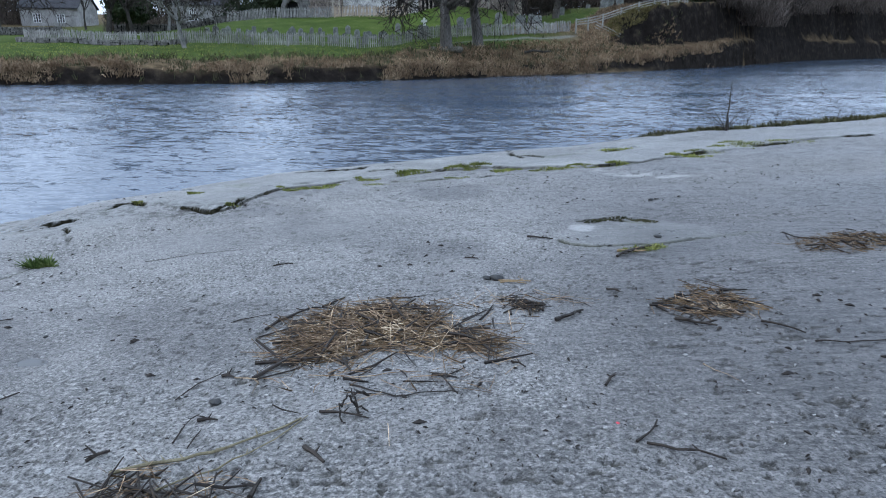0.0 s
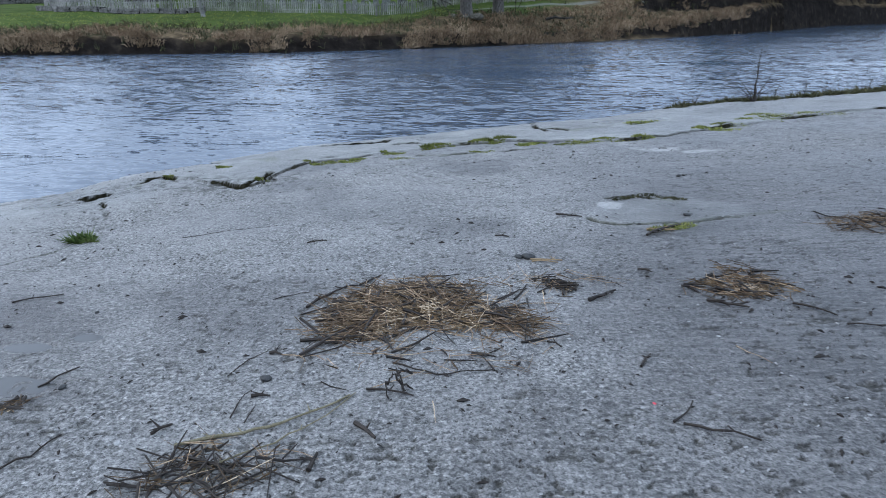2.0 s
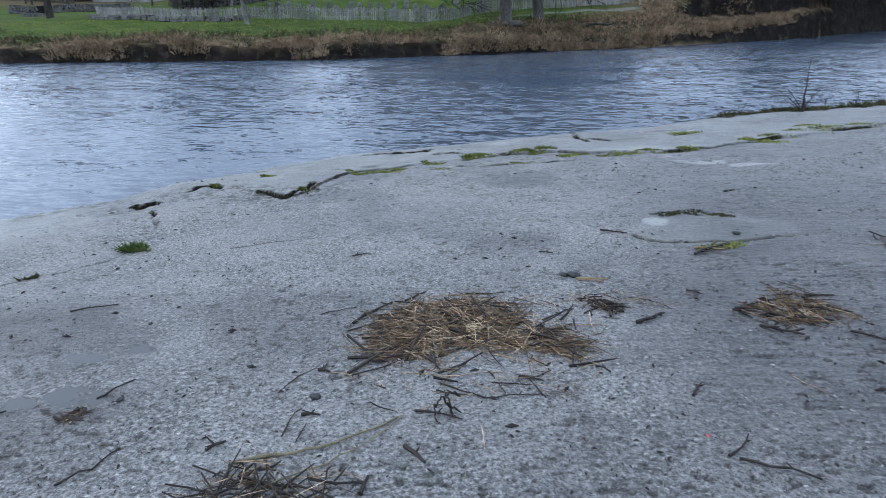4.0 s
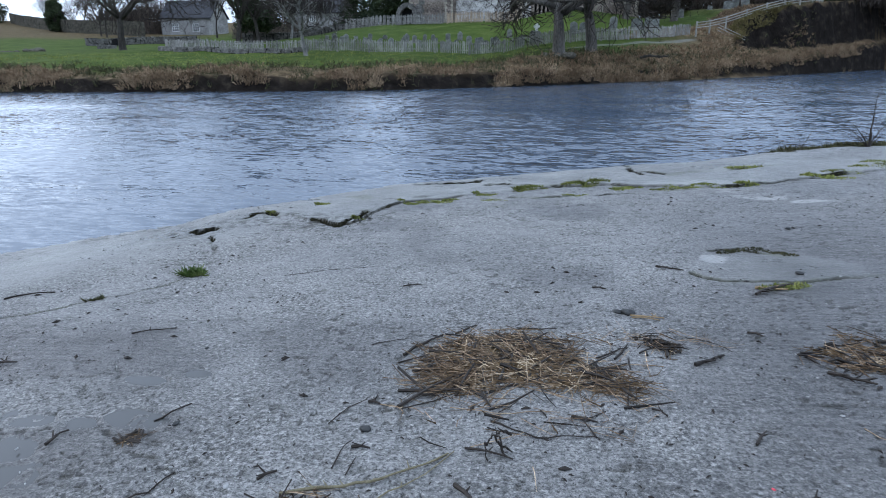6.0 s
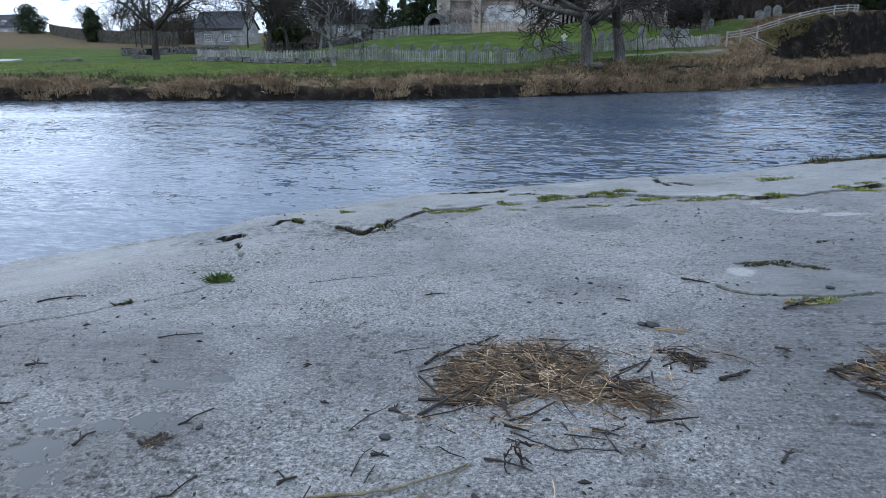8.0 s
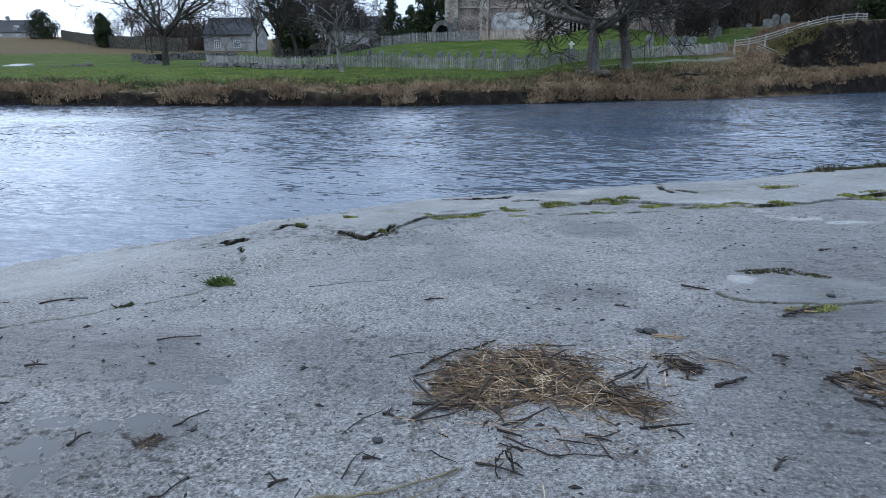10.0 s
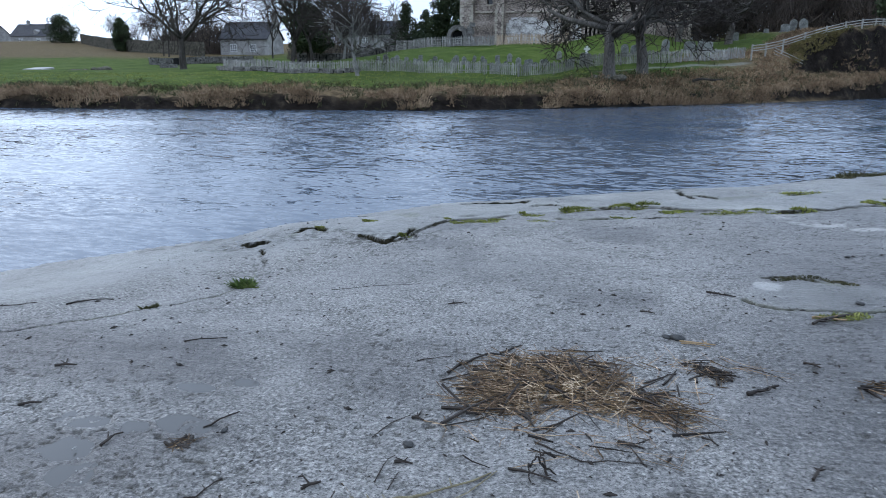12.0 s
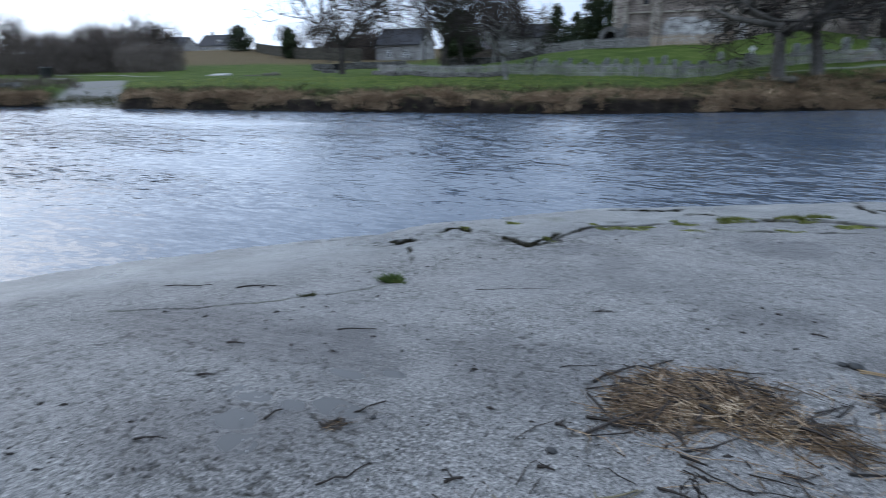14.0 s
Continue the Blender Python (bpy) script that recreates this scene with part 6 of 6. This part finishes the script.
moss_tuft([(-3.24, 4.97, 0.055), (-3.31, 4.87, 0.04)], 0.1, "green grass tuft growing from a crack", TUFT, 1, 130)
moss_tuft([(-3.67, 4.18, 0.035)], 0.05, "small dry grass tuft in a crack", DULL_GRASS, 2, 90)
for i, (x, y, r, h) in enumerate(((-3.42, 8.56, 0.09, 0.08), (-2.25, 8.67, 0.1, 0.04), (-2.06, 8.57, 0.13, 0.05), (-1.91, 8.62, 0.14, 0.05), (-1.73, 8.72, 0.12, 0.06), (-1.63, 8.82, 0.08, 0.08), (-1.2, 9.29, 0.13, 0.08), (-0.99, 8.72, 0.14, 0.03),
                                  (-0.63, 9.61, 0.13, 0.16), (-0.46, 9.69, 0.12, 0.08), (0.11, 9.84, 0.15, 0.09), (0.27, 9.94, 0.13, 0.12), (0.47, 10.11, 0.12, 0.15), (0.1, 9.1, 0.13, 0.04), (0.77, 9.51, 0.13, 0.1), (0.92, 9.56, 0.1, 0.06),
                                  (1.34, 9.33, 0.15, 0.05), (1.58, 9.48, 0.16, 0.06), (1.8, 9.49, 0.16, 0.06), (2.01, 9.46, 0.15, 0.05), (2.46, 9.5, 0.12, 0.1), (2.9, 11.36, 0.22, 0.1), (3.63, 10.18, 0.2, 0.11), (3.76, 10.05, 0.18, 0.08),
                                  (4.1, 10.6, 0.22, 0.05), (4.76, 11.1, 0.28, 0.06), (5.3, 11.35, 0.3, 0.07), (6.0, 11.6, 0.3, 0.06), (5.1, 11.7, 0.25, 0.06), (-3.9, 7.92, 0.07, 0.05), (-2.56, 7.5, 0.06, 0.08))):
    moss_tuft([(x, y, r * 0.8), (x - r * 0.9, y + r * 0.5, r * 0.45)], h * 0.45, "yellow-green moss and grass along a slab crack", seed=10 + i, count=110)
moss_tuft([(1.33, 4.67, 0.06), (1.5, 4.6, 0.07)], 0.03, "yellow-green moss on the edge of the sunken ring", seed=50, count=150)
moss_tuft([(1.5, 5.68, 0.1), (1.3, 5.68, 0.07), (1.7, 5.6, 0.07)], 0.02, "dull green moss in the sunken ring", DULL_GRASS, 51)
for i in range(26):
    if i % 5 == 3:
        continue
    t = i / 25
    x = 4.0 + 8.0 * t
    y = float(np.interp(x, [p[0] for p in NEAR_SHORE], [p[1] for p in NEAR_SHORE])) - 0.15 + 0.12 * math.sin(i * 2.3)
    moss_tuft([(x, y, 0.3), (x + 0.2, y - 0.12, 0.2)], 0.05 + 0.13 * abs(math.sin(i * 1.7)) * (1 if i > 1 else 0.6), "dark dull grass and weeds along the slab edge", DULL_GRASS, 80 + i, 110, "weeds along the slab edge")


def bare_shoot(x, y, stems, label, seed):
    rng = random.Random(seed)
    p = on_slab(x, y, -0.05)
    t = thing("sapling", label, "sapling", "saplings at the water's edge", at=p)
    for a, lean, h, r in stems:
        s = Shape()
        pts, rad = [], []
        for i in range(7):
            k = i / 6
            pts.append((math.cos(a) * lean * k ** 1.3 * h + rng.gauss(0, 0.008), math.sin(a) * lean * k * h * 0.5, h * k * (1 - 0.25 * lean * k)))
            rad.append(1.5 * r * (1 - 0.75 * k))
        s.tube(pts, rad, 5)
        for j in range(4):
            q = Vector(pts[2 + j])
            s.tube([q, q + Vector((rng.gauss(0, 0.1), rng.gauss(0, 0.05), rng.uniform(0.05, 0.16)))], [r * 0.4, r * 0.15], 3)
        part("stem", s, TWIG, t)
    return t


bare_shoot(5.9, 14.35, [(1.5, 0.05, 1.15, 0.014), (0.2, 0.5, 0.6, 0.011), (2.9, 0.6, 0.62, 0.011), (0.1, 0.8, 0.5, 0.008), (3.1, 0.95, 0.7, 0.008), (2.8, 1.2, 0.55, 0.006), (1.0, 0.2, 0.35, 0.03)], "bare dark sapling with several stems at the water's edge", 3)
bare_shoot(4.65, 14.3, [(0.2, 0.35, 0.42, 0.008), (2.5, 0.2, 0.25, 0.006)], "thin bare sapling at the water's edge", 4)
bare_shoot(6.5, 14.8, [(0.2, 0.3, 0.5, 0.009)], "thin bare sapling at the water's edge", 5)
bare_shoot(7.2, 14.9, [(0.2, 0.05, 0.4, 0.008), (3, 0.9, 0.5, 0.004)], "thin bare sapling at the water's edge", 6)
bare_shoot(8.9, 15.5, [(0.2, 0.1, 0.35, 0.009), (1, 0.6, 0.2, 0.009)], "thin bare sapling at the water's edge", 7)
